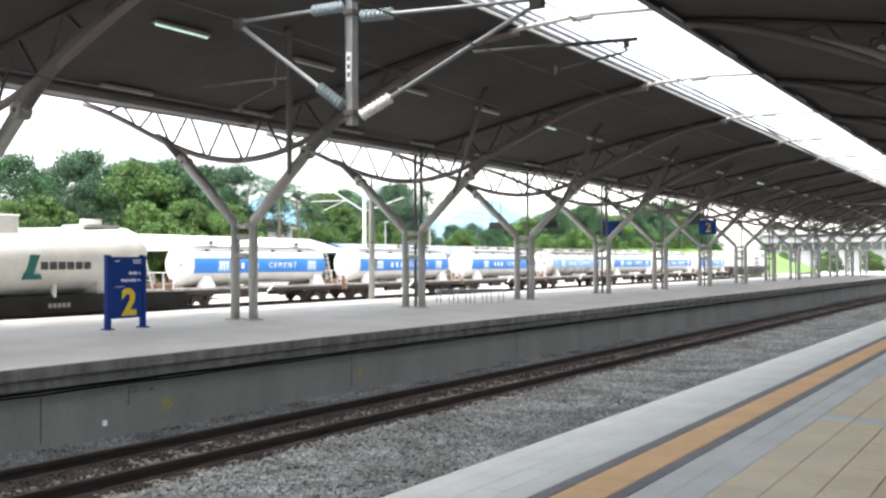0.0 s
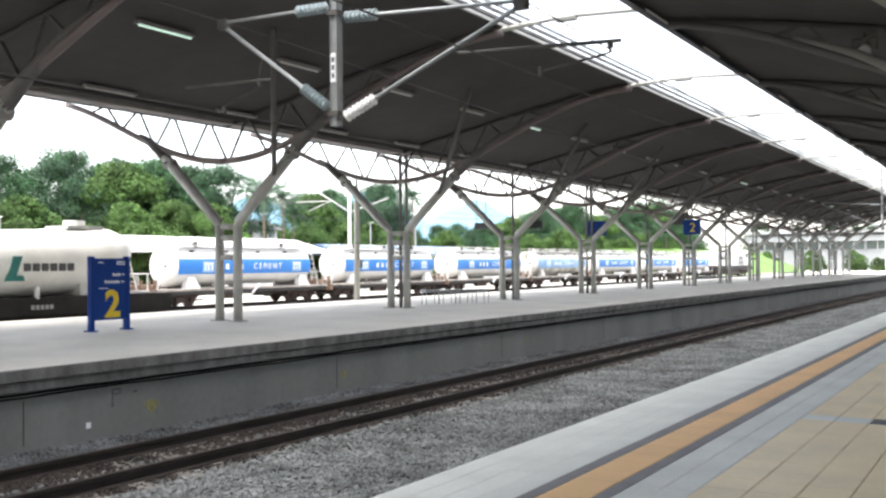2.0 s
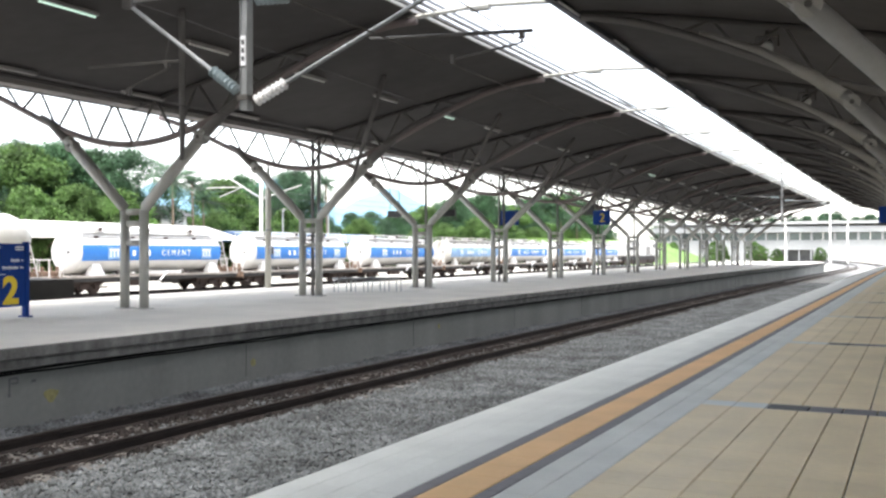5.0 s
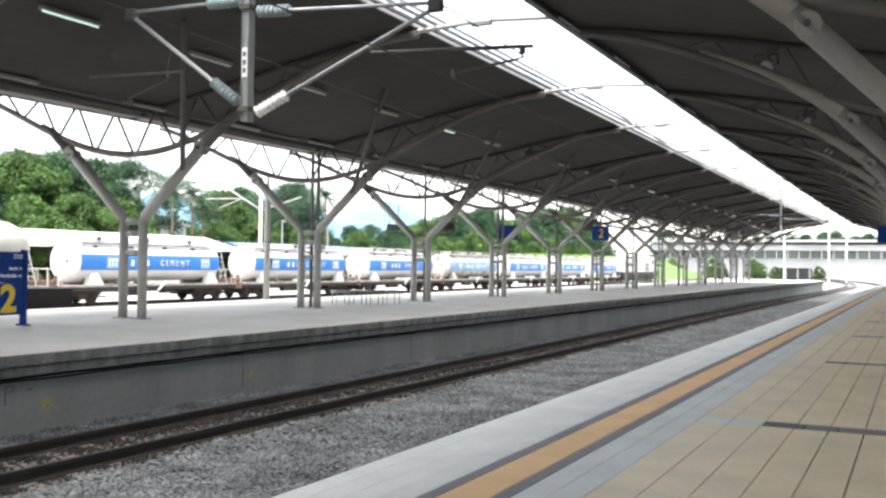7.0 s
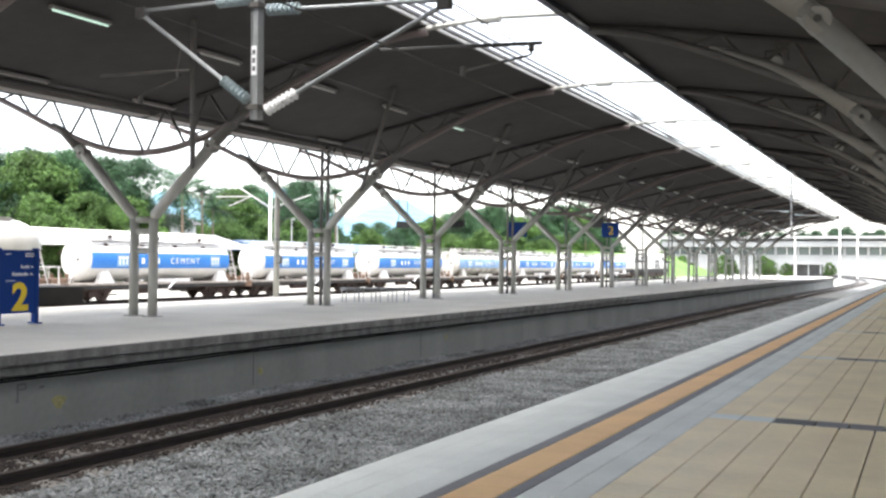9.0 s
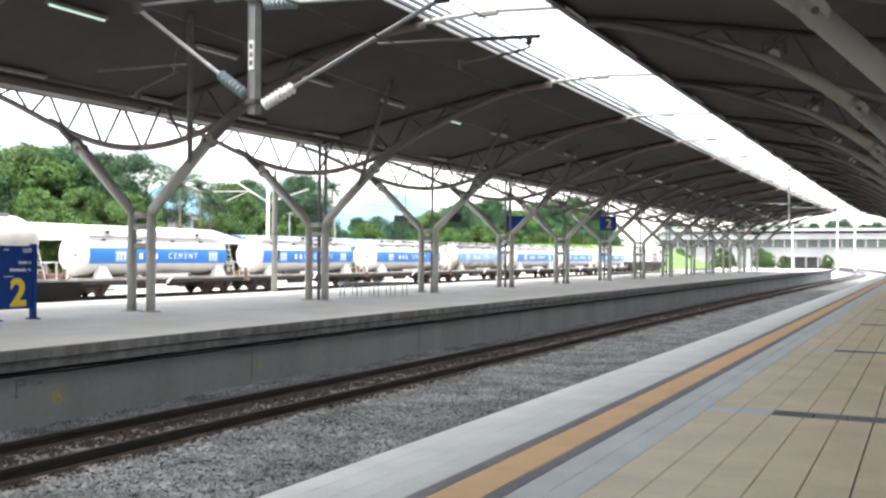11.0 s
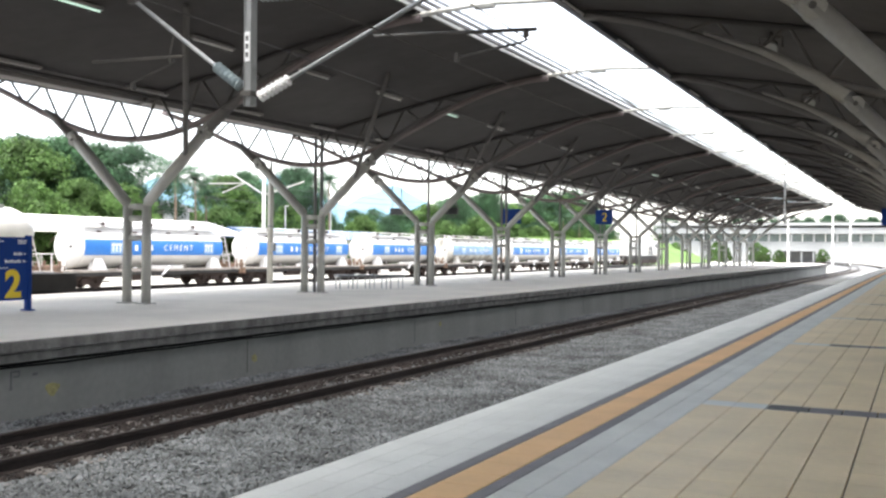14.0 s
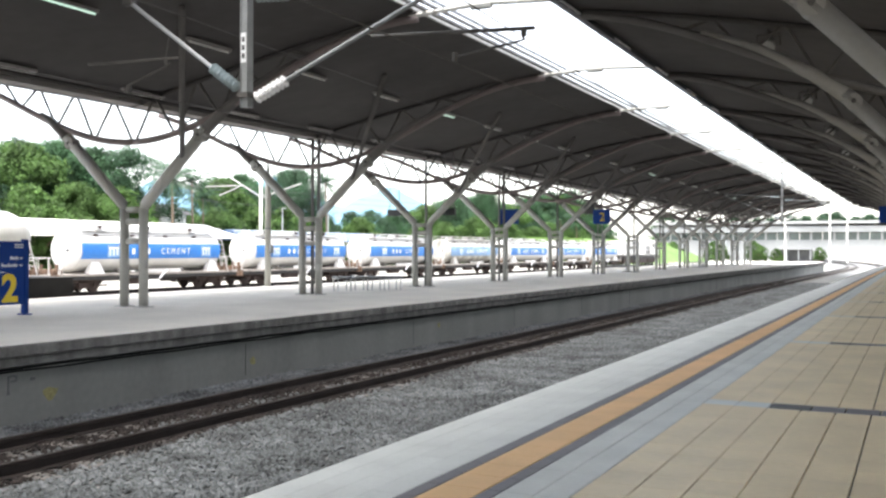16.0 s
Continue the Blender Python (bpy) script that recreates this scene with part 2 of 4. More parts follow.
structure("ground_yard", strip([(-48, BED - 0.01), (-21.0, BED - 0.01), (-21.0, BED - 0.05), (-48, BED - 0.05)], stations(-60, 230, 5), True, True), "dirt", "pale sunlit gravel under the yard tracks")

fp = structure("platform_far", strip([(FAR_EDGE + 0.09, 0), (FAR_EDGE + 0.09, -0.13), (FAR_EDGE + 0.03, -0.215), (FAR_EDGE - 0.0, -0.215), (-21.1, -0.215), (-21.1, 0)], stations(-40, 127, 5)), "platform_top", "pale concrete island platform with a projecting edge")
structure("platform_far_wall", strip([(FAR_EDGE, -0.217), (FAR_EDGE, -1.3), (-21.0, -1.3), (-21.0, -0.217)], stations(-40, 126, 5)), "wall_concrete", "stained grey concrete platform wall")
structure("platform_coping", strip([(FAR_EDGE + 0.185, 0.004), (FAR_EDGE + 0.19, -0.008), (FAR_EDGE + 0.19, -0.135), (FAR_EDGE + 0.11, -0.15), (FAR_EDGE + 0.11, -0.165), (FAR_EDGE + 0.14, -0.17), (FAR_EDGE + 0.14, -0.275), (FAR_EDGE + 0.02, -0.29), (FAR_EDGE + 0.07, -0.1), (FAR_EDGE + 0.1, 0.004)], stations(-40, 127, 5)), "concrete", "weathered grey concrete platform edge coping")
structure("platform_near", strip([(NEAR_EDGE + 0.02, -0.03), (NEAR_EDGE + 0.02, -1.3), (10.0, -1.3), (10.0, -0.03)], stations(-40, 120, 5)), "grout", "concrete base of the tiled platform")

# cable pinned under the coping
structure("trim_cable", tube(bmesh.new(), [P(FAR_EDGE + 0.06, s, -0.318 - 0.008 * math.sin(s * 1.9) ** 2) for s in stations(-30, 118, 0.8)], 0.017, 6), "cable", "black cables clipped along the platform wall")
structure("trim_cable_low", tube(bmesh.new(), [P(FAR_EDGE + 0.045, s, -0.357 - 0.016 * math.sin(s * 1.3 + 1) ** 2) for s in stations(-30, 118, 0.8)], 0.014, 6), "cable", "black cables clipped along the platform wall")


def blotch(u, s, z, w, h):
    """An uneven round daub of paint on a wall."""
    bm = bmesh.new()
    rb = random.Random(int(s * 100))
    k = [rb.uniform(0.75, 1.2) for _ in range(14)]
    rim = [bm.verts.new((u + 0.004, s + w * k[i] * math.cos(i * 0.4488), z + h * k[i] * math.sin(i * 0.4488))) for i in range(14)]
    back = [bm.verts.new((u - 0.01, v.co.y, v.co.z)) for v in rim]
    bm.faces.new(rim), bm.faces.new(back[::-1])
    for i in range(14):
        bm.faces.new((rim[i], back[i], back[(i + 1) % 14], rim[(i + 1) % 14]))
    return bm


for k in range(-3, 15):
    s_ = 14.25 + 6.56 * k
    structure("trim_wall_joint", boxed(FAR_EDGE + bend(s_) - 0.02, FAR_EDGE + bend(s_) + 0.004, s_ - 0.008, s_ + 0.008, -1.0, -0.42), "black", "dark open joint in the platform wall")
for s_, z_, w_, h_, mat_ in ((9.8, -0.74, 0.13, 0.1, "yellow_faded"), (14.46, -0.76, 0.08, 0.08, "yellow_faded"), (9.1, -0.53, 0.014, 0.11, "mark_dark"), (9.23, -0.465, 0.012, 0.045, "mark_dark"), (9.1, -0.66, 0.022, 0.02, "mark_dark"), (9.17, -0.43, 0.05, 0.014, "mark_dark"), (9.18, -0.5, 0.05, 0.012, "mark_dark"), (9.5, -0.5, 0.04, 0.02, "mark_dark"), (8.69, -0.88, 0.04, 0.04, "white_mark"), (22.2, -0.62, 0.07, 0.07, "yellow_faded")):
    if mat_ == "yellow_faded":
        structure("trim_wall_mark", blotch(FAR_EDGE, s_, z_, w_, h_), mat_, "faded yellow paint blotch on the platform wall")
        continue
    structure("trim_wall_mark", boxed(FAR_EDGE, FAR_EDGE + 0.004, s_ - w_, s_ + w_, z_ - h_, z_ + h_), mat_, "faded paint mark on the platform wall")


def track(name, u, s0, s1, label, straight=False):
    t = thing(name, label, "railway track", (0, 0, 0), "railway tracks")
    st = stations(s0, s1, 4)
    for side in (-0.56, 0.56):
        c = u + side
        part("rail", strip([(c - 0.032, RAIL), (c + 0.032, RAIL), (c + 0.032, RAIL - 0.035), (c + 0.009, RAIL - 0.05), (c + 0.009, RAIL - 0.12), (c + 0.06, RAIL - 0.14), (c + 0.06, RAIL - 0.15), (c - 0.06, RAIL - 0.15), (c - 0.06, RAIL - 0.14), (c - 0.009, RAIL - 0.12), (c - 0.009, RAIL - 0.05), (c - 0.032, RAIL - 0.035)], st, True, straight), "rail", t, "rust-brown steel rail")
    me = mesh_of(box(bmesh.new(), -0.98, 0.98, -0.11, 0.11, -0.1, 0.0, 0.015), "sleeper", "sleeper")
    n = min(290, int((s1 - s0) / 0.62))
    for i in range(n):
        s = s0 + (i + 0.5) * 0.62
        o = new("sleeper", me)
        o.parent, o.matrix_local = t, pose(u + (0 if straight else bend(s)), s, RAIL - 0.148)
    return t


FAR_TRACK, NEAR_TRACK = -8.75, -4.55
track("railway_track", FAR_TRACK, -25, 262, "single metre-gauge track of rusty rails in grey ballast")
track("railway_track", NEAR_TRACK, -25, 262, "single metre-gauge track of rusty rails in grey ballast")
track("railway_track", -23.4, -40, 165, "yard track of rusty rails behind the island platform", True)
track("railway_track", -30.5, -40, 165, "yard track of rusty rails behind the island platform", True)
track("railway_track", -38.0, -40, 165, "yard track of rusty rails under the cement train", True)


def ballast_stones(name, u0, u1, s0, s1, count, size, seed, mat, label, stained):
    rg = np.random.default_rng(seed)
    base = np.array([(1, 0, 0), (-1, 0, 0), (0, 1, 0), (0, -1, 0), (0, 0, 1), (0, 0, -1)], float)
    faces = np.array([(0, 2, 4), (2, 1, 4), (1, 3, 4), (3, 0, 4), (2, 0, 5), (1, 2, 5), (3, 1, 5), (0, 3, 5)])
    s = s0 + (s1 - s0) * rg.random(count) ** 1.7
    u = u0 + (u1 - u0) * rg.random(count)
    by_rail = np.abs(np.abs(u - FAR_TRACK) - 0.56)
    mixed = np.sin(u * 917.0 + s * 633.0)  # where dark and pale stones mingle
    keep = (by_rail < 0.27 + 0.05 * np.sin(s * 3.1) + np.where(np.abs(u - FAR_TRACK) < 0.56, 0.44 + 0.3 * mixed, 0.05 * mixed)) == stained
    u, s, by_rail = u[keep], s[keep], by_rail[keep]
    count = len(u)
    prof = np.where(by_rail < 0.09, -0.08, 0.0)
    shoulder = -0.12 * np.clip((-9.7 - u) / 0.9, 0, 1) + 0.02 * np.sin(s * 0.9 + u)
    z = BED + 0.025 + prof + shoulder + 0.03 * rg.random(count)
    r = size * (0.6 + 0.8 * rg.random(count))
    v = base[None] * (1 + 0.7 * (rg.random((count, 6, 1)) - 0.5)) + 0.35 * (rg.random((count, 6, 3)) - 0.5)
    v *= np.stack([r, r * (0.7 + 0.5 * rg.random(count)), r * 0.75], 1)[:, None]
    a = rg.random(count) * 6.283
    ca, sa = np.cos(a)[:, None], np.sin(a)[:, None]
    x, y = v[..., 0] * ca - v[..., 1] * sa, v[..., 0] * sa + v[..., 1] * ca
    bs = np.array([bend(q) for q in s])
    v = np.stack([x + (u + bs)[:, None], y + s[:, None], v[..., 2] + z[:, None]], 2)
    f = (faces[None] + 6 * np.arange(count)[:, None, None]).reshape(-1, 3)
    me = bpy.data.meshes.new(name)
    me.from_pydata(v.reshape(-1, 3).tolist(), [], f.tolist())
    me.materials.append(M[mat])
    return tagged(new(name, me), label, "ballast", "", "stuff")


ballast_stones("ballast", FAR_EDGE + 0.02, -5.0, 2.0, 75.0, 175000, 0.026, 5, "stone", "loose grey crushed stone between the platforms", False)
ballast_stones("ballast_stained", FAR_EDGE + 0.02, -5.0, 2.0, 75.0, 150000, 0.027, 6, "stone_stained", "brown oil-stained crushed stone beside the rails", True)


# ---- canopy ----
HALF = 7.31


def roof_z(w):
    x = min(1.0, abs(w) / HALF)
    return 4.66 + 1.32 * (1 - (1 - x) ** 1.2)


def chord_z(w):
    x = min(1.0, abs(w) / HALF)
    return 3.77 + 2.05 * (1 - math.cos(math.pi * x)) / 2


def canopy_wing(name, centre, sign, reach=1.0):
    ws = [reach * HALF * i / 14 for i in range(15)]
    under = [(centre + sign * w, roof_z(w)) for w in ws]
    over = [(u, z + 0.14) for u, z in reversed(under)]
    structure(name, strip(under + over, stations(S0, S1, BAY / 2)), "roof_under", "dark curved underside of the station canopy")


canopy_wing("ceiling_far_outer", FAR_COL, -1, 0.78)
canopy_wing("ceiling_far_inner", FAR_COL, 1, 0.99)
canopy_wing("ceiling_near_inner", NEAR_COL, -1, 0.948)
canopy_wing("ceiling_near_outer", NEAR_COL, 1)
for c in (FAR_COL, NEAR_COL):
    structure("trim_gutter", strip([(c - 0.2, 4.60), (c + 0.2, 4.60), (c + 0.2, 4.74), (c - 0.2, 4.74)], stations(S0, S1, BAY / 2)), "roof_edge", "grey steel valley gutter of the canopy")
    for k in (-1, 1):
        structure("trim_valley_rail", tube(bmesh.new(), [P(c + k * 0.55, s, 4.68) for s in stations(S0, S1, BAY)], 0.045, 6), "roof_under", "dark steel purlin along the valley")
# unseen low wall, added to keep ground bounce off the canopy underside
structure("wall_light_blocker", boxed(9.3, 9.6, -40, 112, -0.03, 2.6), "wall_light_blocker", "plain grey unseen wall added to block outside light from the canopy")
LS, RS = FAR_COL + 0.99 * HALF, -5.95  # edges of the long roof opening
for du, dz, w, mat in ((0.03, 0.05, 0.05, "steel_paint"), (0.2, 0.05, 0.07, "pipe"), (0.42, 0.06, 0.05, "pipe"), (0.62, 0.07, 0.03, "galv")):
    structure("trim_skylight_rail", strip([(LS + du, 5.91 + dz), (LS + du + w, 5.91 + dz), (LS + du + w, 5.97 + dz), (LS + du, 5.97 + dz)], stations(S0, S1, BAY)), mat, "slim steel edge rail of the roof opening")
structure("trim_skylight_gutter", strip([(RS, 5.80), (RS + 0.14, 5.80), (RS + 0.14, 5.90), (RS, 5.90)], stations(S0, S1, BAY)), "gutter_black", "blue-black steel gutter along the roof opening")
# highlights along the gutter edge, modelled as short white strips
for k in range(-2, 26):
    s_ = 9.9 + 3.56 * k
    structure("trim_gutter_highlight", boxed(RS + bend(s_) + 0.142, RS + bend(s_) + 0.165, s_ - 0.6, s_ + 0.6, 5.815, 5.85), "white_mark", "painted highlight on the gutter, a short pale strip")
structure("trim_skylight_fascia", strip([(RS - 0.06, 5.93), (RS, 5.93), (RS, 6.25), (RS - 0.06, 6.25)], stations(S0, S1, BAY)), "pipe", "dark fascia of the roof opening")


def canopy_frame(inner, reach_in, reach_out, strut=True):
    t = thing("canopy_frame", "pale grey steel Y-shaped canopy column with a curved truss", "column", (0, 0, 0), "canopy frames")
    # near columns take the darkened steel colour, which carries the canopy's shade
    fork, paint = (2.33, "steel_paint") if strut else (2.14, "steel_paint_shaded")
    for k in (-1, 1):
        part("post", tubed([(k * 0.29, 0, 0), (k * 0.29, 0, fork - 0.08)], 0.108, 12), paint, t, smooth=True)
        part("base_plate", boxed(k * 0.29 - 0.16, k * 0.29 + 0.16, -0.16, 0.16, 0, 0.025), paint, t)
        part("arm", tubed([(k * 0.29, 0, fork - 0.13), (k * 0.33, 0, fork), (k * 2.1, 0, 3.97)], [0.108, 0.118, 0.135], 12), paint, t, smooth=True)
        # the arm's upper end is coloured darker to paint in the roof's shade
        short = strut and k != inner
        reach = [(k * 2.05, 0, 3.92), (k * 2.6, 0, 4.36), (k * 3.0, 0, 4.6)] if short else [(k * 2.05, 0, 3.92), (k * 2.6, 0, 4.34), (k * 3.5, 0, 4.86), (k * 4.5, 0, 5.26)]
        part("arm_head", tubed(reach, [0.135, 0.11, 0.05] if short else [0.135, 0.115, 0.09, 0.04], 10), "steel_paint_roof_shade" if strut else "steel_paint_shaded", t, smooth=True)
        part("gusset", tubed([(k * 1.95, -0.125, 3.82), (k * 1.95, 0.125, 3.82)], 0.14, 14), "steel_paint_shaded", t)
        part("pin", tubed([(k * 1.95, -0.14, 3.83), (k * 1.95, 0.14, 3.83)], 0.042, 12), "dark_steel", t)
        if strut and k == inner:
            part("strut", tubed([(k * 1.4, 0, 3.32), (k * 1.7, -BAY * 0.0455, 3.32 + 0.0909 * (roof_z(4.55) - 3.35)), (k * 4.55, -BAY / 2, roof_z(4.55) - 0.03)], [0.05, 0.06, 0.06], 8), "steel_paint_roof_shade", t, smooth=True)
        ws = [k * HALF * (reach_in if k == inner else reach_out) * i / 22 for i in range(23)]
        part("lower_chord", tubed([(w, 0, chord_z(w)) for w in ws], 0.075, 8), "chord_paint" if strut else "steel_paint_roof_shade", t, smooth=True)
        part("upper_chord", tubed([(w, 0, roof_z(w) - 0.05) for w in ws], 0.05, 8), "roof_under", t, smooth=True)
        step = 1.23
        for i in range(6):
            b, a, c = i * step, (i + 0.46) * step, (i + 0.54) * step
            far = (i + 1) * step
            if roof_z(a) - chord_z(a) < 0.3 or far > HALF * min(reach_in, reach_out):
                break
            part("web", tubed([(k * (b + 0.04), 0, chord_z(b)), (k * a, 0, roof_z(a) - 0.08)], 0.032, 5), "dark_steel", t)
            part("web", tubed([(k * c, 0, roof_z(c) - 0.08), (k * (far - 0.04), 0, chord_z(far))], 0.032, 5), "dark_steel", t)
    for z in (fork - 0.83, fork - 0.38, fork - 0.11):
        part("spacer", tubed([(-0.2, 0, z), (0.2, 0, z)], 0.075, 10), "steel_paint", t, smooth=True)
    return t


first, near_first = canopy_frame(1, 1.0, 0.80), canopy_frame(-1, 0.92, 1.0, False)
frames_at = [FIRST + BAY * k for k in range(-4, 13)]
first.matrix_world = Matrix.Translation(P(FAR_COL, frames_at[0], 0))
for s in frames_at[1:]:
    copy_thing(first, Matrix.Translation(P(FAR_COL, s, 0)))
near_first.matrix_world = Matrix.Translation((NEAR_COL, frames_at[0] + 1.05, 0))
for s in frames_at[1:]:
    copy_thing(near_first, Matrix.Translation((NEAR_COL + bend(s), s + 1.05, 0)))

# ties across the roof opening, one at each frame
tie = thing("roof_tie", "slim steel tie across the roof opening", "roof tie", (0, 0, 0), "roof ties")
part("bar", tubed([(LS - 0.1, 0, 5.88), ((LS + RS) / 2, 0, 5.97), (RS + 0.1, 0, 5.88)], 0.05, 6), "steel_paint", tie)
part("coupler", tubed([((LS + RS) / 2 - 0.2, 0, 5.94), ((LS + RS) / 2 + 0.2, 0, 5.94)], 0.085, 8), "steel_paint", tie)
tie.matrix_world = Matrix.Translation((bend(frames_at[0]), frames_at[0], 0))
for s in frames_at[1:]:
    copy_thing(tie, Matrix.Translation((bend(s), s, 0)))

# rainwater pipes beside the posts
pipe0 = None
for i, s in enumerate(frames_at):
    for c in (FAR_COL,):
        for du in ((-0.12, 0.1) if i % 2 == 1 else (0.0,)):
            if i == 4:
                continue
            at = Matrix.Translation(P(c + du, s + 0.28, 0))
            if pipe0 is None:
                pipe0 = thing("downpipe", "dark grey rainwater downpipe beside a canopy column", "downpipe", (0, 0, 0), "downpipes")
                part("pipe", tubed([(0, 0, 0), (0, 0, 4.62)], 0.05, 8), "pipe", pipe0, smooth=True)
                part("bracket", boxed(-0.16, 0.16, -0.05, 0.03, 1.75, 1.8), "pipe", pipe0)
                pipe0.matrix_world = at
            else:
                copy_thing(pipe0, at)


def batten(name, lit):
    t = thing(name, "long fluorescent batten light under the canopy" if not lit else "lit greenish fluorescent batten light under the canopy", "ceiling light", (0, 0, 0), "batten lights")
    part("housing", boxed(-0.06, 0.06, -0.62, 0.62, 0.03, 0.09, 0.01), "roof_edge", t)
    part("tube", tubed([(0, -0.58, 0.012), (0, 0.58, 0.012)], 0.02, 8), "lamp_on" if lit else "white_paint", t)
    part("hanger", tubed([(0, 0, 0.09), (0, 0, 0.14)], 0.015, 6), "roof_under", t)
    return t


def flood_light():
    t = thing("flood_light", "round grey bracket lamp with a pale lens under the canopy", "ceiling light", (0, 0, 0), "canopy flood lights")
    yoke = part("bracket", tubed([(-0.2, 0, -0.3), (-0.2, 0, -0.1), (0.2, 0, -0.1), (0.2, 0, -0.3)], 0.02, 6), "dark_steel", t)
    part("stem", tubed([(0, 0, -0.1), (0, 0, 0.04)], 0.025, 6), "dark_steel", yoke)
    part("housing", tubed([(0, 0.1, -0.2), (0, 0.02, -0.24), (0, -0.12, -0.34)], [0.08, 0.12, 0.15], 14), "pipe", t)
    part("lens", tubed([(0, -0.12, -0.34), (0, -0.14, -0.355)], [0.13, 0.11], 14), "loco_grey", t)
    return t


flood = {}
lit, unlit = batten("batten_light", True), batten("batten_light", False)
lit.matrix_world = Matrix.Translation(P(FAR_COL + 3.6, 11.35, roof_z(3.6) - 0.12))
unlit.matrix_world = Matrix.Translation(P(FAR_COL + 3.6, 14.85, roof_z(3.6) - 0.12))
for i in range(-5, 26):
    s = 11.35 + 3.5 * i
    if i not in (0, 1):
        copy_thing(lit if i % 7 == 4 else unlit, Matrix.Translation(P(FAR_COL + 3.6, s, roof_z(3.6) - 0.12)))
    copy_thing(unlit, Matrix.Translation(P(FAR_COL + 0.75, s + 1.2, roof_z(0.75) - 0.12)))
    if i % 2 == 0:
        lamp_at = Matrix.Translation(P(NEAR_COL - 3.45, s + 0.1, roof_z(3.45)))
        if flood.get("first") is None:
            flood["first"] = flood_light()
            flood["first"].matrix_world = lamp_at
        else:
            copy_thing(flood["first"], lamp_at)

# ---- overhead line ----
def insulator(bm, a, b):
    a, b = Vector(a), Vector(b)
    n = 7
    pts, rs = [], []
    for i in range(n):
        for f, r in ((0.0, 0.034), (0.2, 0.05), (0.34, 0.078), (0.5, 0.074), (0.62, 0.036)):
            pts.append(a.lerp(b, (i + f) / n))
            rs.append(r)
    return tube(bm, pts + [b], rs + [0.038], 10)


def drop_post(s, top, reach=1.0):
    t = thing("drop_post", "galvanised overhead line drop post with two insulated cantilevers", "overhead line post", tuple(P(-7.31, s, 0)), "overhead line posts")
    part("post", boxed(-0.042, 0.042, -0.045, 0.045, 3.03, top, 0.006), "galv", t)
    for k in (-1, 1):
        part("flange", boxed(k * 0.042, k * 0.052, -0.06, 0.06, 3.03, top), "galv", t)
    if reach > 1:
        part("cap_plate", boxed(-0.3, 0.3, -0.22, 0.22, top - 0.08, top, 0.02), "dark_steel", t)
    part("number_plate", boxed(-0.036, 0.036, -0.064, -0.054, 3.57, 3.93), "white_mark", t)
    for z in (3.62, 3.72, 3.82):
        part("bar_mark", boxed(-0.02, 0.02, -0.070, -0.066, z, z + 0.06), "mark_dark", t)
    part("collar", boxed(-0.075, 0.075, -0.085, 0.085, 3.15, 3.21), "dark_steel", t)
    part("collar", boxed(-0.075, 0.075, -0.085, 0.085, 4.40, 4.46), "dark_steel", t)
    for k, end in ((-1, Vector((-1.9 * reach, 0, 4.53 + 0.25 * (reach - 1)))), (1, Vector((2.57, 0, 4.16)))):
        low, high = Vector((k * 0.09, 0, 3.25 if k < 0 else 3.11)), Vector((k * 0.09, 0, 4.53 if k < 0 else 4.37))
        d = (end - low).normalized()
        part("insulator", insulator(bmesh.new(), low + d * 0.06, low + d * 0.55), "insulator_white" if k > 0 else "insulator", t, "ribbed white insulator" if k > 0 else "ribbed grey-green insulator")
        part("diagonal_tube", tubed([low + d * 0.5, end], 0.028, 8), "galv", t)
        d2 = (end + Vector((0, 0, 0.05)) - high).normalized()
        part("insulator", insulator(bmesh.new(), high + d2 * 0.06, high + d2 * 0.55), "insulator", t, "ribbed grey insulator")
        part("top_tube", tubed([high + d2 * 0.5, end + Vector((0, 0, 0.05))], 0.024, 8), "galv", t)
        part("clamp", boxed(end.x - 0.08, end.x + 0.08, -0.05, 0.05, end.z - 0.05, end.z + 0.09, 0.01), "dark_steel", t)
        a = low.lerp(end, 0.55)
        tip = Vector((k * 3.73 if k > 0 else -2.6, -0.02, 3.62 if k > 0 else 3.768))
        root = Vector((k * (1.77 if k > 0 else 1.04), -0.02, 3.72))
        part("steady_tube", tubed([root, tip], 0.022, 8), "dark_steel", t)
        part("hanger", tubed([low.lerp(end, 0.62), root.lerp(tip, 0.15)], 0.008, 5), "dark_steel", t)
        hook = tip - Vector((k * 0.12, 0, 0))
        wire = Vector((2.8, 0, 3.40)) if k > 0 else Vector((-1.9, 0, 3.40))
        drop = [hook, hook - Vector((0, 0, 0.11)), hook - Vector((k * 0.1, 0, 0.13)), wire] if k > 0 else [(-1.24, -0.02, 3.72), (-1.24, -0.02, 3.63), (-1.86, -0.02, 3.45), wire]
        part("steady_arm", tubed(drop, 0.014, 6), "dark_steel", t)
        part("steady_clamp", boxed(drop[0][0] - 0.025, drop[0][0] + 0.025, -0.05, 0.02, drop[0][2] - 0.07, drop[0][2] + 0.02, 0.01), "dark_steel", t)
        part("wire_clip", boxed(wire.x - 0.02, wire.x + 0.02, -0.03, 0.03, 3.35, 3.45), "dark_steel", t)
    return t


drop_post(9.39, 5.98)
drop_post(60.3, 6.7, 1.8)
for name, u, z in (("contact_wire", -4.55, 3.36), ("contact_wire", -9.25, 3.36), ("catenary_wire", -4.78, 4.26), ("catenary_wire", -9.32, 4.64)):
    w = part(name, tubed([P(u, s, z + (0 if z < 4 else -0.5 * math.sin(math.pi * min(1, max(0, (s - 9.39) / 50.9)))) ) for s in stations(-20, 130, 2.0)], 0.009, 5), "dark_steel")
    tagged(w, "thin dark overhead line wire above the track", "wire", "overhead wires")

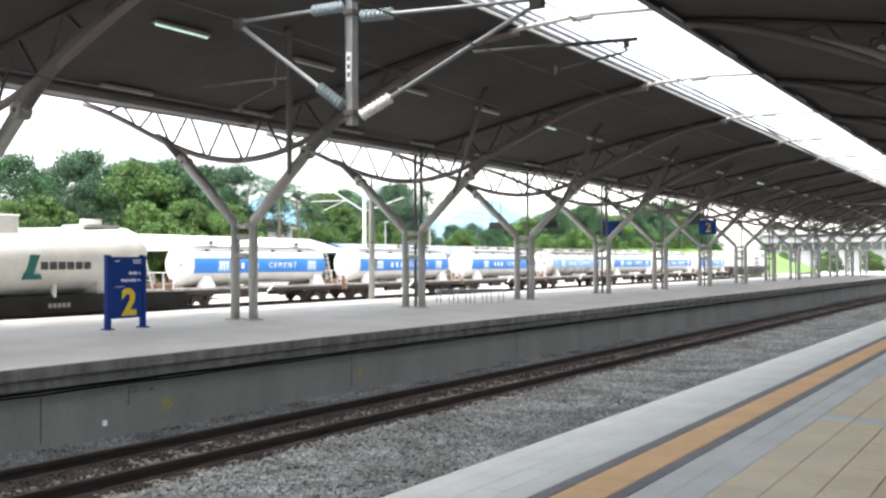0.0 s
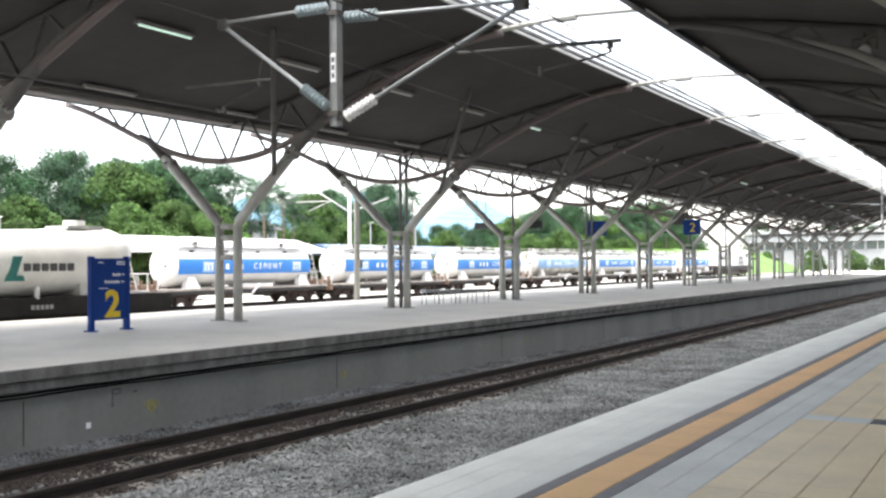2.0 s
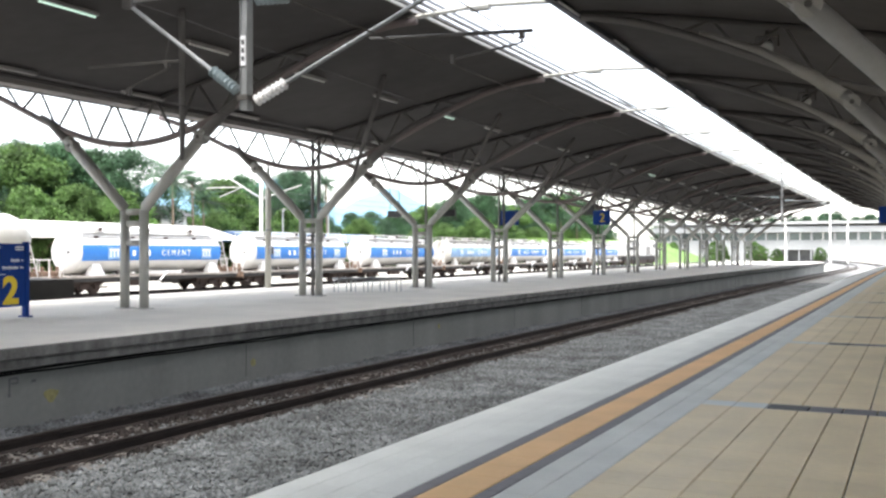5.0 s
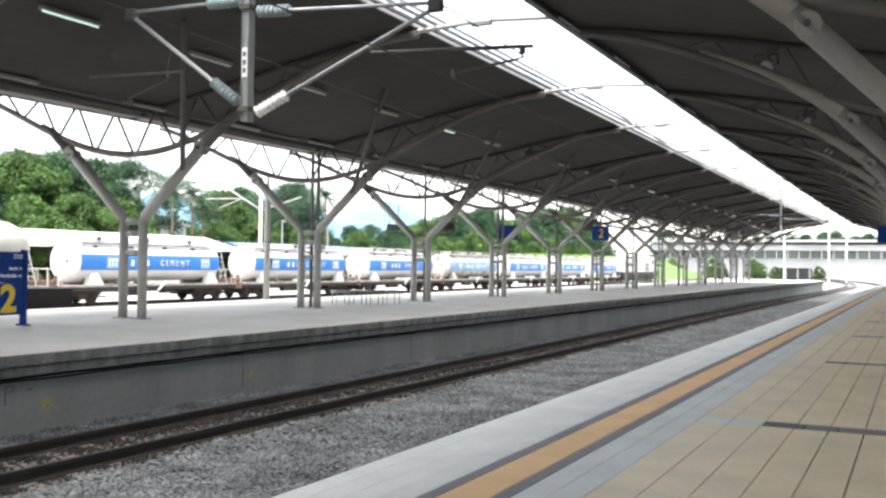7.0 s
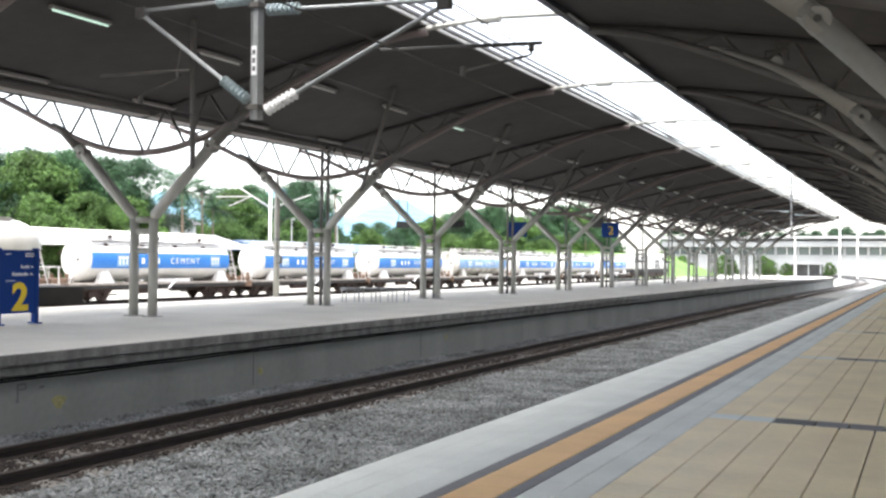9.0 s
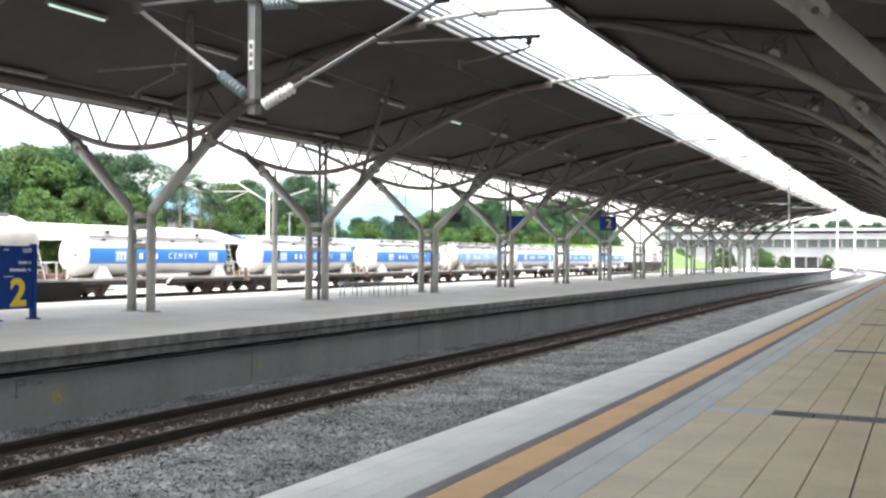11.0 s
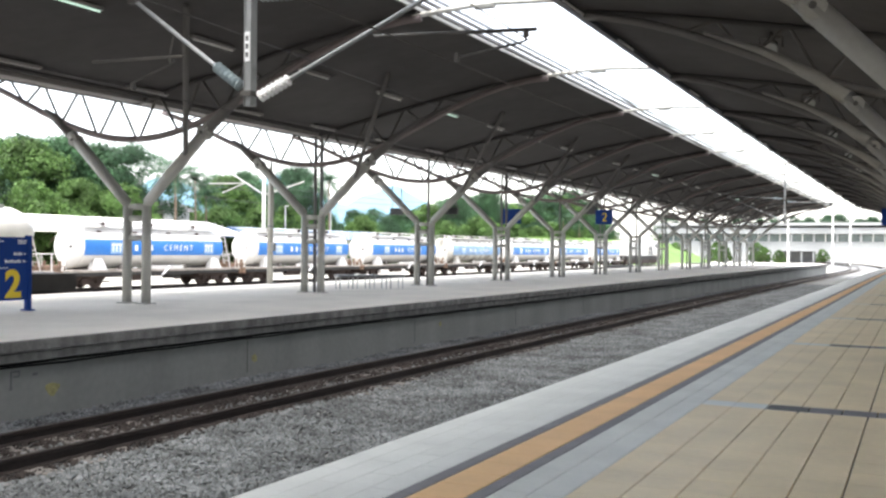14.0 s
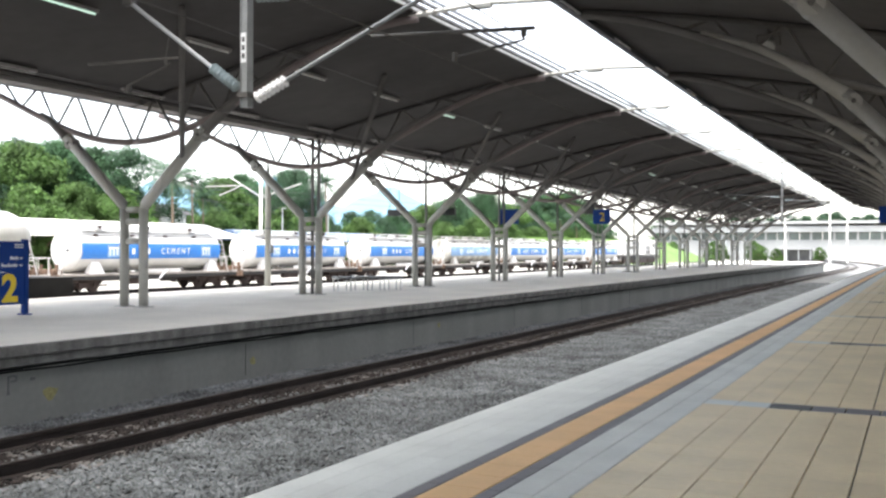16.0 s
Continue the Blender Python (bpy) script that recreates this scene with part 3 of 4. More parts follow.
# ---- platform signs ----
def standing_sign(at, turn):
    t = thing("platform_sign", "blue freestanding platform number sign on two legs", "sign", at, "", turn)
    w = 0.44
    part("board", boxed(-w, w, -0.04, 0.04, 0.22, 1.47, 0.012), "sign_blue", t)
    for k in (-1, 1):
        part("leg", boxed(k * w - 0.05, k * w + 0.05, -0.06, 0.06, 0.0, 1.51, 0.015), "sign_blue", t)
        part("foot", boxed(k * w - 0.075, k * w + 0.075, -0.13, 0.13, 0.0, 0.03, 0.008), "sign_blue", t)
    lettering("2", 0.74, "yellow", t, pose(0.05, -0.046, 0.52, 90, 0, 0), 0.004, "numeral", 0.026)
    # unreadable lines of small lettering
    for x0, x1, z, h in ((0.06, 0.27, 1.11, 0.062), (0.30, 0.35, 1.12, 0.04), (-0.14, 0.24, 0.965, 0.062), (0.28, 0.35, 0.975, 0.04), (0.16, 0.37, 1.385, 0.035), (0.16, 0.37, 1.34, 0.03), (-0.29, -0.17, 1.375, 0.03), (-0.28, -0.06, 0.855, 0.02)):
        n = max(1, round((x1 - x0) / (h * 0.75)))
        for i in range(n):
            w0 = (x1 - x0) / n
            part("text_bar", boxed(x0 + i * w0, x0 + i * w0 + w0 * 0.72, -0.045, -0.041, z, z + h * (1.0 if i % 3 == 0 else 0.75)), "white_mark", t)
    return t


standing_sign(P(-16.0, 13.06, 0), 90)


def hanging_sign(at, w, h, mat, digit, turn=0.0, top=None, label="blue hanging platform number sign under the canopy"):
    t = thing("hanging_sign", label, "sign", at, "hanging signs", turn)
    part("board", boxed(-w / 2, w / 2, -0.06, 0.06, 0, h, 0.015), mat, t)
    centre = FAR_COL if at[0] < -7 else NEAR_COL
    for k in (-1, 1):
        top = roof_z(at[0] - bend(at[1]) + k * w * 0.35 - centre) + 0.05
        part("hanger", tubed([(k * w * 0.35, 0, h), (k * w * 0.35, 0, top - at[2])], 0.02, 6), "pipe", t)
    if digit:
        lettering(digit, h * 0.85, "yellow", t, pose(0.05, -0.066, h * 0.45, 90, 0, 0), name="numeral")
    return t


hanging_sign(P(-15.7, 51.5, 2.8), 0.95, 0.79, "sign_blue", "2")
hanging_sign(P(-16.07, 39.0, 2.48), 0.88, 0.63, "sign_blue", "")
hanging_sign(P(-0.87, 42.0, 2.43), 1.05, 0.68, "sign_blue", "")
for u in (-17.45, -15.2):
    hanging_sign(P(u, 31.2, 2.58), 0.55, 0.25, "black", "", label="small black hanging display under the canopy")
hanging_sign(P(-16.6, 51.9, 3.36), 0.72, 0.55, "black", "", label="small black hanging display under the canopy")


def bench(at, turn):
    t = thing("bench", "row of grey perforated metal platform seats", "bench", at, "platform benches", turn)
    for i in range(4):
        x = -0.9 + 0.6 * i
        part("seat", boxed(x - 0.27, x + 0.27, -0.24, 0.24, 0.40, 0.465, 0.018), "galv", t)
        for k in (-1, 1):
            for j in (-1, 1):
                part("leg", tubed([(x + k * 0.22, j * 0.17, 0), (x + k * 0.22, j * 0.17, 0.42)], 0.02, 6), "loco_grey", t)
    part("beam", boxed(-1.15, 1.15, -0.03, 0.03, 0.37, 0.42), "loco_grey", t)
    return t


bench(P(-16.15, 27.1, 0), 55)
bench(P(-16.1, 56.2, 0), 55)
bench(P(-16.1, 78.0, 0), 55)

# ---- second overhead line mast behind the island platform ----
mast = thing("line_mast", "white round overhead line mast with a pale cantilever", "mast", tuple(P(-20.95, 28.15, 0)), "line masts")
part("mast", tubed([(0, 0, 0), (0, 0, 3.7), (0, 0, 4.6)], [0.11, 0.1, 0.02], 10), "steel_paint", mast, smooth=True)
part("base_flange", tubed([(0, 0, 0), (0, 0, 0.03)], 0.2, 12), "steel_paint", mast)
part("band", tubed([(0, 0, 2.05), (0, 0, 2.12)], 0.112, 12), "galv", mast)
part("junction_box", boxed(0.1, 0.2, -0.08, 0.08, 1.2, 1.5, 0.01), "galv", mast)
mast2 = thing("line_mast", "white overhead line mast with pale cantilevers beyond the cement train", "mast", (-41.5, 54.95, -1.05), "line masts")
part("mast", tubed([(0, 0, 0), (0, 0, 7.75)], [0.13, 0.1], 10), "white_paint", mast2, smooth=True)
for a, b, r in (((-3.72, 0, 8.12), (-0.1, 0, 6.16), 0.05), ((-3.72, 0, 8.12), (-0.7, 0, 8.14), 0.045), ((-4.9, 0, 6.99), (-1.6, 0, 6.95), 0.04), ((-3.7, 0, 6.3), (-1.7, 0, 6.95), 0.035), ((3.4, 0, 6.95), (0.1, 0, 6.1), 0.045), ((-0.7, 0, 8.14), (0, 0, 7.7), 0.04)):
    part("cantilever_tube", tubed([a, b], r, 6), "loco_grey", mast2)
part("insulator", insulator(bmesh.new(), (-0.75, 0, 6.51), (-0.15, 0, 6.19)), "insulator", mast2, "ribbed grey insulator")

# ---- wagons ----
def wheelset_bogie(t, y, mat):
    b = part("bogie", boxed(-0.75, 0.75, y - 1.25, y + 1.25, 0.42, 0.66, 0.03), mat, t)
    for dy in (-0.85, 0.85):
        for k in (-1, 1):
            part("wheel", tubed([(k * 0.46, y + dy, 0.42), (k * 0.60, y + dy, 0.42)], 0.42, 18), mat, b)
            part("axle_box", boxed(k * 0.66, k * 0.84, y + dy - 0.16, y + dy + 0.16, 0.28, 0.6, 0.03), mat, b)
    for k in (-1, 1):
        part("side_frame", boxed(k * 0.7, k * 0.8, y - 1.3, y + 1.3, 0.46, 0.74, 0.05), mat, b)
        part("spring_nest", boxed(k * 0.66, k * 0.86, y - 0.3, y + 0.3, 0.22, 0.56, 0.04), mat, b)
        part("brake_beam", boxed(k * 0.6, k * 0.7, y - 1.7, y + 1.7, 0.3, 0.38), mat, b)
    return b


def lathe(profile, n=28):
    """A body turned about the y axis; profile of (y, r)."""
    bm = bmesh.new()
    rings = [[bm.verts.new((r * math.cos(2 * math.pi * k / n), y, r * math.sin(2 * math.pi * k / n))) for k in range(n)] for y, r in profile]
    for a, b in zip(rings, rings[1:]):
        for k in range(n):
            bm.faces.new((a[k], a[(k + 1) % n], b[(k + 1) % n], b[k]))
    bm.faces.new(rings[0]), bm.faces.new(rings[-1][::-1])
    return bm


def shell(y0, y1, r, a0, a1, n=8):
    """A thin curved band on a tank's flank, facing +x."""
    bm = bmesh.new()
    rows = []
    for i in range(n + 1):
        a = radians(a0 + (a1 - a0) * i / n)
        rows.append([bm.verts.new((q * math.cos(a), y, q * math.sin(a))) for q, y in ((r, y0), (r, y1), (r - 0.012, y1), (r - 0.012, y0))])
    for a, b in zip(rows, rows[1:]):
        for k in range(4):
            bm.faces.new((a[k], a[(k + 1) % 4], b[(k + 1) % 4], b[k]))
    bm.faces.new(rows[0]), bm.faces.new(rows[-1][::-1])
    return bm


def cement_wagon(dusty=False):
    """Origin at rail level, the wagon along y."""
    t = thing("tank_wagon", "dust-streaked grey cement tank wagon with a faded blue band" if dusty else "white cement tank wagon with a blue side band", "tank wagon", (0, 0, 0), "cement train")
    white, blue = ("tank_dusty", "tank_blue_faded") if dusty else ("tank_white", "tank_blue")
    r, zc = 1.07, 2.13
    part("deck", boxed(-1.2, 1.2, -6.7, 6.7, 0.84, 0.95, 0.02), "deck_grey", t, "pale dusty wagon deck")
    part("sill", boxed(-0.3, 0.3, -6.9, 6.9, 0.55, 0.84), "wagon_dark", t)
    for k in (-1, 1):
        part("side_sill", boxed(k * 1.06, k * 1.18, -6.6, 6.6, 0.66, 0.84), "wagon_dark", t)
        part("headstock", boxed(-1.2, 1.2, k * 6.7, k * 6.78, 0.6, 0.95), "bogie_rust", t)
        part("step", boxed(0.95, 1.2, k * 6.3 - 0.2, k * 6.3 + 0.2, 0.34, 0.38), "wagon_dark", t)
    for y in (-4.9, 4.75):
        wheelset_bogie(t, y, "wagon_rust")
    part("brake_gear", boxed(0.7, 1.0, -2.2, -0.6, 0.36, 0.66, 0.04), "wagon_rust", t)
    part("air_tank", tubed([(0.8, 0.6, 0.6), (0.8, 1.8, 0.6)], 0.17, 10), "wagon_dark", t)
    E0, E1 = -5.42, 5.42  # the dished ends
    prof = [(E0, 0.02), (E0 + 0.02, 0.5), (E0 + 0.07, 0.82), (E0 + 0.14, r - 0.06), (E0 + 0.22, r), (-2.5, r), (2.5, r), (E1 - 0.22, r), (E1 - 0.14, r - 0.06), (E1 - 0.07, 0.82), (E1 - 0.02, 0.5), (E1, 0.02)]
    bm = lathe(prof, 32)
    bmesh.ops.translate(bm, verts=bm.verts, vec=(0, 0, zc))
    part("tank", bm, white, t, smooth=True)
    for y in (-5.15, -2.6, 0.0, 2.6, 5.15):
        ring = part("weld_ring", lathe([(y - 0.03, r + 0.005), (y + 0.03, r + 0.005)], 32), white, t)
        ring.location.z = zc
    for y in (E0 - 0.012, E1):
        part("end_plate", boxed(0.18, 0.42, y, y + 0.012, zc - 0.06, zc + 0.05), "mark_dark", t)
    band = part("band", shell(-5.2, 5.2, r + 0.014, -24, 19), blue, t, "faded dusty blue side band" if dusty else "bright blue side band")
    band.location.z = zc
    zb = zc - 0.05
    face = lambda y, z: pose(math.sqrt((r + 0.02) ** 2 - (z - zc) ** 2), y, z, 90 + math.degrees(math.asin((zc - z) / r)), 0, 90)
    lettering("C E M E N T", 0.44, "white_mark", t, face(1.45, zb), 0.008)
    for y in (-3.15, 3.95):
        part("panel_mark", boxed(r - 0.06, r + 0.03, y - 0.4, y + 0.4, zb - 0.3, zb + 0.3), "tank_blue_faded", t)
        for k in (-0.24, 0, 0.24):
            part("bar_mark", boxed(r + 0.03, r + 0.036, y + k - 0.035, y + k + 0.035, zb - 0.2, zb + 0.12), "white_mark", t)
        part("bar_mark", boxed(r + 0.03, r + 0.036, y - 0.33, y + 0.33, zb + 0.12, zb + 0.2), "white_mark", t)
    for k in (-1.75, -1.2, -0.65):
        part("bar_mark", boxed(r - 0.02, r + 0.024, k - 0.1, k + 0.1, zb - 0.15, zb + 0.15), "white_mark", t)
    for y in (-4.25, 4.6):
        for k in (-1, 1):
            bm = bmesh.new()
            v = [bm.verts.new(p) for p in ((k * 0.75, y - 0.5, 0.95), (k * 1.12, y - 0.5, 0.95), (k * 1.12, y + 0.5, 0.95), (k * 0.75, y + 0.5, 0.95), (k * 0.7, y - 0.24, 1.55), (k * 0.96, y - 0.24, 1.55), (k * 0.96, y + 0.24, 1.55), (k * 0.7, y + 0.24, 1.55))]
            for q in ((0, 1, 2, 3), (4, 5, 6, 7), (0, 1, 5, 4), (1, 2, 6, 5), (2, 3, 7, 6), (3, 0, 4, 7)):
                bm.faces.new([v[i] for i in q])
            part("saddle", bm, white, t)
        part("saddle_web", boxed(-0.7, 0.7, y - 0.08, y + 0.08, 0.95, 1.3), "deck_grey", t)
    for y in (-3.4, 0, 3.4):
        part("hatch", tubed([(0, y, zc + r - 0.05), (0, y, zc + r + 0.14)], 0.34, 14), white, t)
        part("hatch_lid", tubed([(0, y, zc + r + 0.14), (0, y, zc + r + 0.19)], 0.38, 14), "loco_grey", t)
        part("clamp", boxed(0.3, 0.46, y - 0.07, y + 0.07, zc + r + 0.02, zc + r + 0.2), "wagon_rust", t)
    for y in (-2.2, 0.2, 2.6):
        part("outlet", tubed([(0.35, y, zc - r + 0.1), (0.5, y, 0.95)], 0.15, 10), "deck_grey", t)
    part("apron", boxed(1.0, 1.05, -1.2, 1.9, 0.95, 1.14), white, t)
    part("air_pipe", tubed([(0.78, -5.0, zc + 0.78), (0.78, 5.0, zc + 0.78)], 0.035, 6), "loco_grey", t)
    for y in (-4.1, -1.6, 0.9, 3.2):
        part("pipe_clip", boxed(0.7, 0.86, y - 0.12, y + 0.12, zc + 0.72, zc + 0.82), "wagon_rust", t)
    for k in (-1, 1):
        part("walkway", boxed(k * 0.4, k * 0.75, -5.0, 5.0, zc + r - 0.03, zc + r + 0.01), "loco_grey", t)
        rail = part("handrail", tubed([(k * 0.78, -5.0, zc + r + 0.2), (k * 0.78, 5.0, zc + r + 0.2)], 0.018, 5), white, t)
        for i in range(7):
            part("stanchion", tubed([(k * 0.78, -5.0 + 1.66 * i, zc + r - 0.3), (k * 0.78, -5.0 + 1.66 * i, zc + r + 0.2)], 0.016, 5), white, rail)
    for y, foot in ((E0 - 0.12, -6.3), (E1 + 0.12, 6.3)):
        lad = part("ladder", tubed([(0.75, foot, 0.95), (0.75, y, zc + r + 0.25)], 0.03, 5), "tank_white", t)
        part("stile", tubed([(0.35, foot, 0.95), (0.35, y, zc + r + 0.25)], 0.03, 5), "tank_white", lad)
        for i in range(9):
            q = (i + 0.5) / 9
            part("rung", tubed([(0.35, foot + (y - foot) * q, 0.95 + 2.5 * q), (0.75, foot + (y - foot) * q, 0.95 + 2.5 * q)], 0.018, 4), "tank_white", lad)
        gear = part("end_gear", boxed(-0.8, 0.7, foot - 0.25, foot + 0.25, 0.95, 1.2, 0.05), "bogie_rust", t, "rusty valve gear on the deck end")
        for x in (-0.5, 0.1, 0.55):
            part("valve", tubed([(x, foot, 1.2), (x, foot, 1.42)], 0.09, 8), "bogie_rust", gear)
        guard = part("end_rail", tubed([(1.1, foot * 1.06, 0.95), (1.1, foot * 1.06, 1.75), (-1.1, foot * 1.06, 1.75), (-1.1, foot * 1.06, 0.95)], 0.022, 5), "tank_white", t)
        for x in (-0.4, 0.4):
            part("post", tubed([(x, foot * 1.06, 0.95), (x, foot * 1.06, 1.75)], 0.02, 5), "tank_white", guard)
    part("brake_lever", tubed([(1.24, 0.0, 0.62), (1.24, 0.6, 1.1)], 0.05, 5), "white_mark", t)
    part("coupler", boxed(-0.12, 0.12, 6.9, 7.05, 0.5, 0.72), "wagon_rust", t)
    return t


TRAIN = -38.0
PITCH, LEAD = 13.92, 39.75  # wagon spacing and the place of one wagon's middle


def on_track(u, s, z=RAIL):
    return pose(u, s, z)


wagon, dusty_wagon = cement_wagon(), cement_wagon(True)
wagon.matrix_world = on_track(TRAIN, LEAD)
for i in (-2, -1, 1, 2, 4, 5, 6):
    copy_thing(wagon, on_track(TRAIN, LEAD + PITCH * i))
dusty_wagon.matrix_world = on_track(TRAIN, LEAD + PITCH * 3)


def locomotive():
    t = thing("locomotive", "white diesel locomotive with dark underframe and grilles", "locomotive", (0, 0, 0))
    part("underframe", boxed(-1.35, 1.35, -10.2, 10.2, 0.95, 1.5, 0.04), "wagon_dark", t)
    part("fuel_tank", boxed(-1.25, 1.25, -2.6, 2.6, 0.35, 0.95, 0.1), "wagon_rust", t)
    for y in (-6.6, 6.6):
        for dy in (-1.7, 0, 1.7):
            for k in (-1, 1):
                part("wheel", tubed([(k * 0.46, y + dy, 0.46), (k * 0.62, y + dy, 0.46)], 0.46, 16), "wagon_dark", t)
        part("bogie_frame", boxed(-1.0, 1.0, y - 2.6, y + 2.6, 0.4, 0.95, 0.05), "wagon_rust", t)
    hood = part("long_hood", boxed(-1.15, 1.15, -9.6, 5.2, 1.5, 3.55, 0.14), "tank_white", t)
    for y in (-8.4, -6.6, -4.8):
        part("radiator_grille", boxed(1.14, 1.17, y - 0.75, y + 0.75, 2.1, 3.1), "loco_grey", hood)
    for y in (-2.6, -1.0, 0.6):
        part("side_door", boxed(1.14, 1.165, y - 0.7, y + 0.7, 1.6, 2.9), "white_paint", hood)
    part("intake", boxed(1.14, 1.2, 2.4, 4.6, 1.7, 2.9), "loco_dark", hood)
    part("exhaust", boxed(-0.35, 0.35, -1.5, -0.4, 3.55, 3.75), "wagon_dark", hood)
    cab = part("cab", boxed(-1.35, 1.35, 5.2, 8.6, 1.5, 3.85, 0.22), "tank_white", t)
    for y0, y1 in ((5.6, 6.5), (7.0, 7.9)):
        part("window", boxed(1.345, 1.362, y0, y1, 2.7, 3.35), "glass_dark", cab)
    part("windscreen", boxed(-1.0, 1.0, 8.59, 8.61, 2.7, 3.4), "glass_dark", cab)
    part("nose", boxed(-1.25, 1.25, 8.6, 10.0, 1.5, 2.55, 0.2), "loco_grey", t)
    rail = part("handrail", tubed([(1.33, -9.8, 2.35), (1.33, 5.1, 2.35)], 0.025, 5), "white_paint", t)
    for i in range(8):
        part("stanchion", tubed([(1.33, -9.8 + 2.1 * i, 1.5), (1.33, -9.8 + 2.1 * i, 2.35)], 0.02, 5), "white_paint", rail)
    return t


locomotive().matrix_world = on_track(TRAIN, LEAD + PITCH * 6 + 18.0)


def bulk_wagon():
    """The larger wagon standing on the nearer yard track, sagging in the middle."""
    t = thing("bulk_wagon", "standing off-white bulk cement wagon with a dark underframe", "tank wagon", (0, 0, 0))
    part("underframe", boxed(-1.15, 1.15, -6.2, 6.2, 0.85, 1.35, 0.02), "wagon_dark", t)
    part("sill", boxed(-0.3, 0.3, -6.5, 6.5, 0.7, 0.85), "wagon_dark", t)
    for y in (-4.4, 4.4):
        wheelset_bogie(t, y, "wagon_dark")
    bm = bmesh.new()
    n, rings = 30, []
    for y, top, r in [(-5.7, 2.92, 0.5), (-5.6, 3.12, 0.85), (-5.25, 3.24, 1.08), (-4.6, 3.28, 1.16), (-2.6, 3.18, 1.17), (0, 3.1, 1.19), (2.2, 3.18, 1.17), (4.0, 3.28, 1.16), (4.6, 3.24, 1.08), (4.93, 3.12, 0.85), (5.03, 2.92, 0.5)]:
        bottom = 1.26 + 0.035 * abs(y) + max(0, y - 4.3, -y - 5.0) * 0.9
        zc, rz = (top + bottom) / 2, (top - bottom) / 2
        rings.append([bm.verts.new((r * math.cos(2 * math.pi * k / n), y, zc + rz * math.sin(2 * math.pi * k / n))) for k in range(n)])
    for a, b in zip(rings, rings[1:]):
        for k in range(n):
            bm.faces.new((a[k], a[(k + 1) % n], b[(k + 1) % n], b[k]))
    bm.faces.new(rings[0]), bm.faces.new(rings[-1][::-1])
    part("tank", bm, "bulk_white", t, smooth=True)
    part("handrail", tubed([(0.5, -5.0, 3.46), (0.5, 1.0, 3.46)], 0.025, 5), "bulk_white", t)
    for y in (-4.2, -2.6, -1.0, 0.6):
        part("support", boxed(0.3, 0.6, y - 0.3, y + 0.3, 3.0, 3.45), "bulk_white", t)
    part("hatch_platform", boxed(-0.5, 0.5, 3.0, 4.2, 3.2, 3.3), "loco_grey", t)
    part("hatch", tubed([(0, 3.6, 3.2), (0, 3.6, 3.46)], 0.3, 14), "bulk_white", t)
    part("outlet_pipe", tubed([(1.1, 1.6, 1.3), (1.1, 1.6, 1.62)], 0.07, 8), "white_mark", t)
    for y in (-3.4, 3.4):
        part("saddle", boxed(-0.9, 0.9, y - 0.3, y + 0.3, 1.35, 1.9), "bulk_white", t)
    return t


bulk = bulk_wagon()
bulk.matrix_world = on_track(-23.4, 14.3)
bm = bmesh.new()
edge = [(0.62, 1.78), (1.18, 1.78), (1.14, 1.92), (0.94, 1.92), (1.12, 2.42), (0.86, 2.42), (0.74, 2.0)]
faces_ = [[bm.verts.new((x, y, z)) for y, z in edge] for x in (1.14, 1.2)]
bm.faces.new(faces_[0]), bm.faces.new(faces_[1][::-1])
for i in range(len(edge)):
    j = (i + 1) % len(edge)
    bm.faces.new((faces_[0][i], faces_[0][j], faces_[1][j], faces_[1][i]))
part("logo_shape", bm, "mark_green", bulk)
for i in range(6):
    part("logo_bar", boxed(1.165, 1.2, 1.16 + 0.265 * i, 1.37 + 0.265 * i, 2.03, 2.24, 0.02), "mark_dark", bulk)
for i in range(5):
    part("mark_bar", boxed(1.15, 1.156, 1.4 + 0.14 * i, 1.5 + 0.14 * i, 1.02, 1.14), "loco_grey", bulk)

# ---- distance: houses, hill, station buildings ----
def gable_house(at, w, d, h, rise, wall, roof, label, turn=0.0, open_sided=False):
    t = thing("house", label, "building", at, "", turn)
    if open_sided:
        for i in range(int(d / 6) + 1):
            for k in (-1, 1):
                y = -d / 2 + 0.3 + i * (d - 0.6) / int(d / 6)
                part("post", boxed(k * w / 2 - 0.12, k * w / 2 + 0.12, y - 0.12, y + 0.12, 0, h), wall, t)
    else:
        part("wall", boxed(-w / 2, w / 2, -d / 2, d / 2, 0, h), wall, t)
    bm = bmesh.new()
    e = 0.6
    v = [bm.verts.new(p) for p in ((-w / 2 - e, -d / 2 - e, h - 0.1), (w / 2 + e, -d / 2 - e, h - 0.1), (w / 2 + e, d / 2 + e, h - 0.1), (-w / 2 - e, d / 2 + e, h - 0.1), (0, -d / 2 - e, h + rise), (0, d / 2 + e, h + rise))]
    for q in ((0, 1, 4), (2, 3, 5), (1, 2, 5, 4), (3, 0, 4, 5), (0, 3, 2, 1)):
        bm.faces.new([v[i] for i in q])
    part("roof", bm, roof, t)
    for i in range(0 if open_sided else max(2, int(d / 5))):
        y = -d / 2 + (i + 0.5) * d / max(2, int(d / 5))
        win = part("window", boxed(w / 2 - 0.02, w / 2 + 0.05, y - 0.7, y + 0.7, h * 0.35, h * 0.75), "glass_dark", t)
        part("frame", boxed(w / 2 + 0.03, w / 2 + 0.07, y - 0.05, y + 0.05, h * 0.35, h * 0.75), "white_paint", win)
    return t


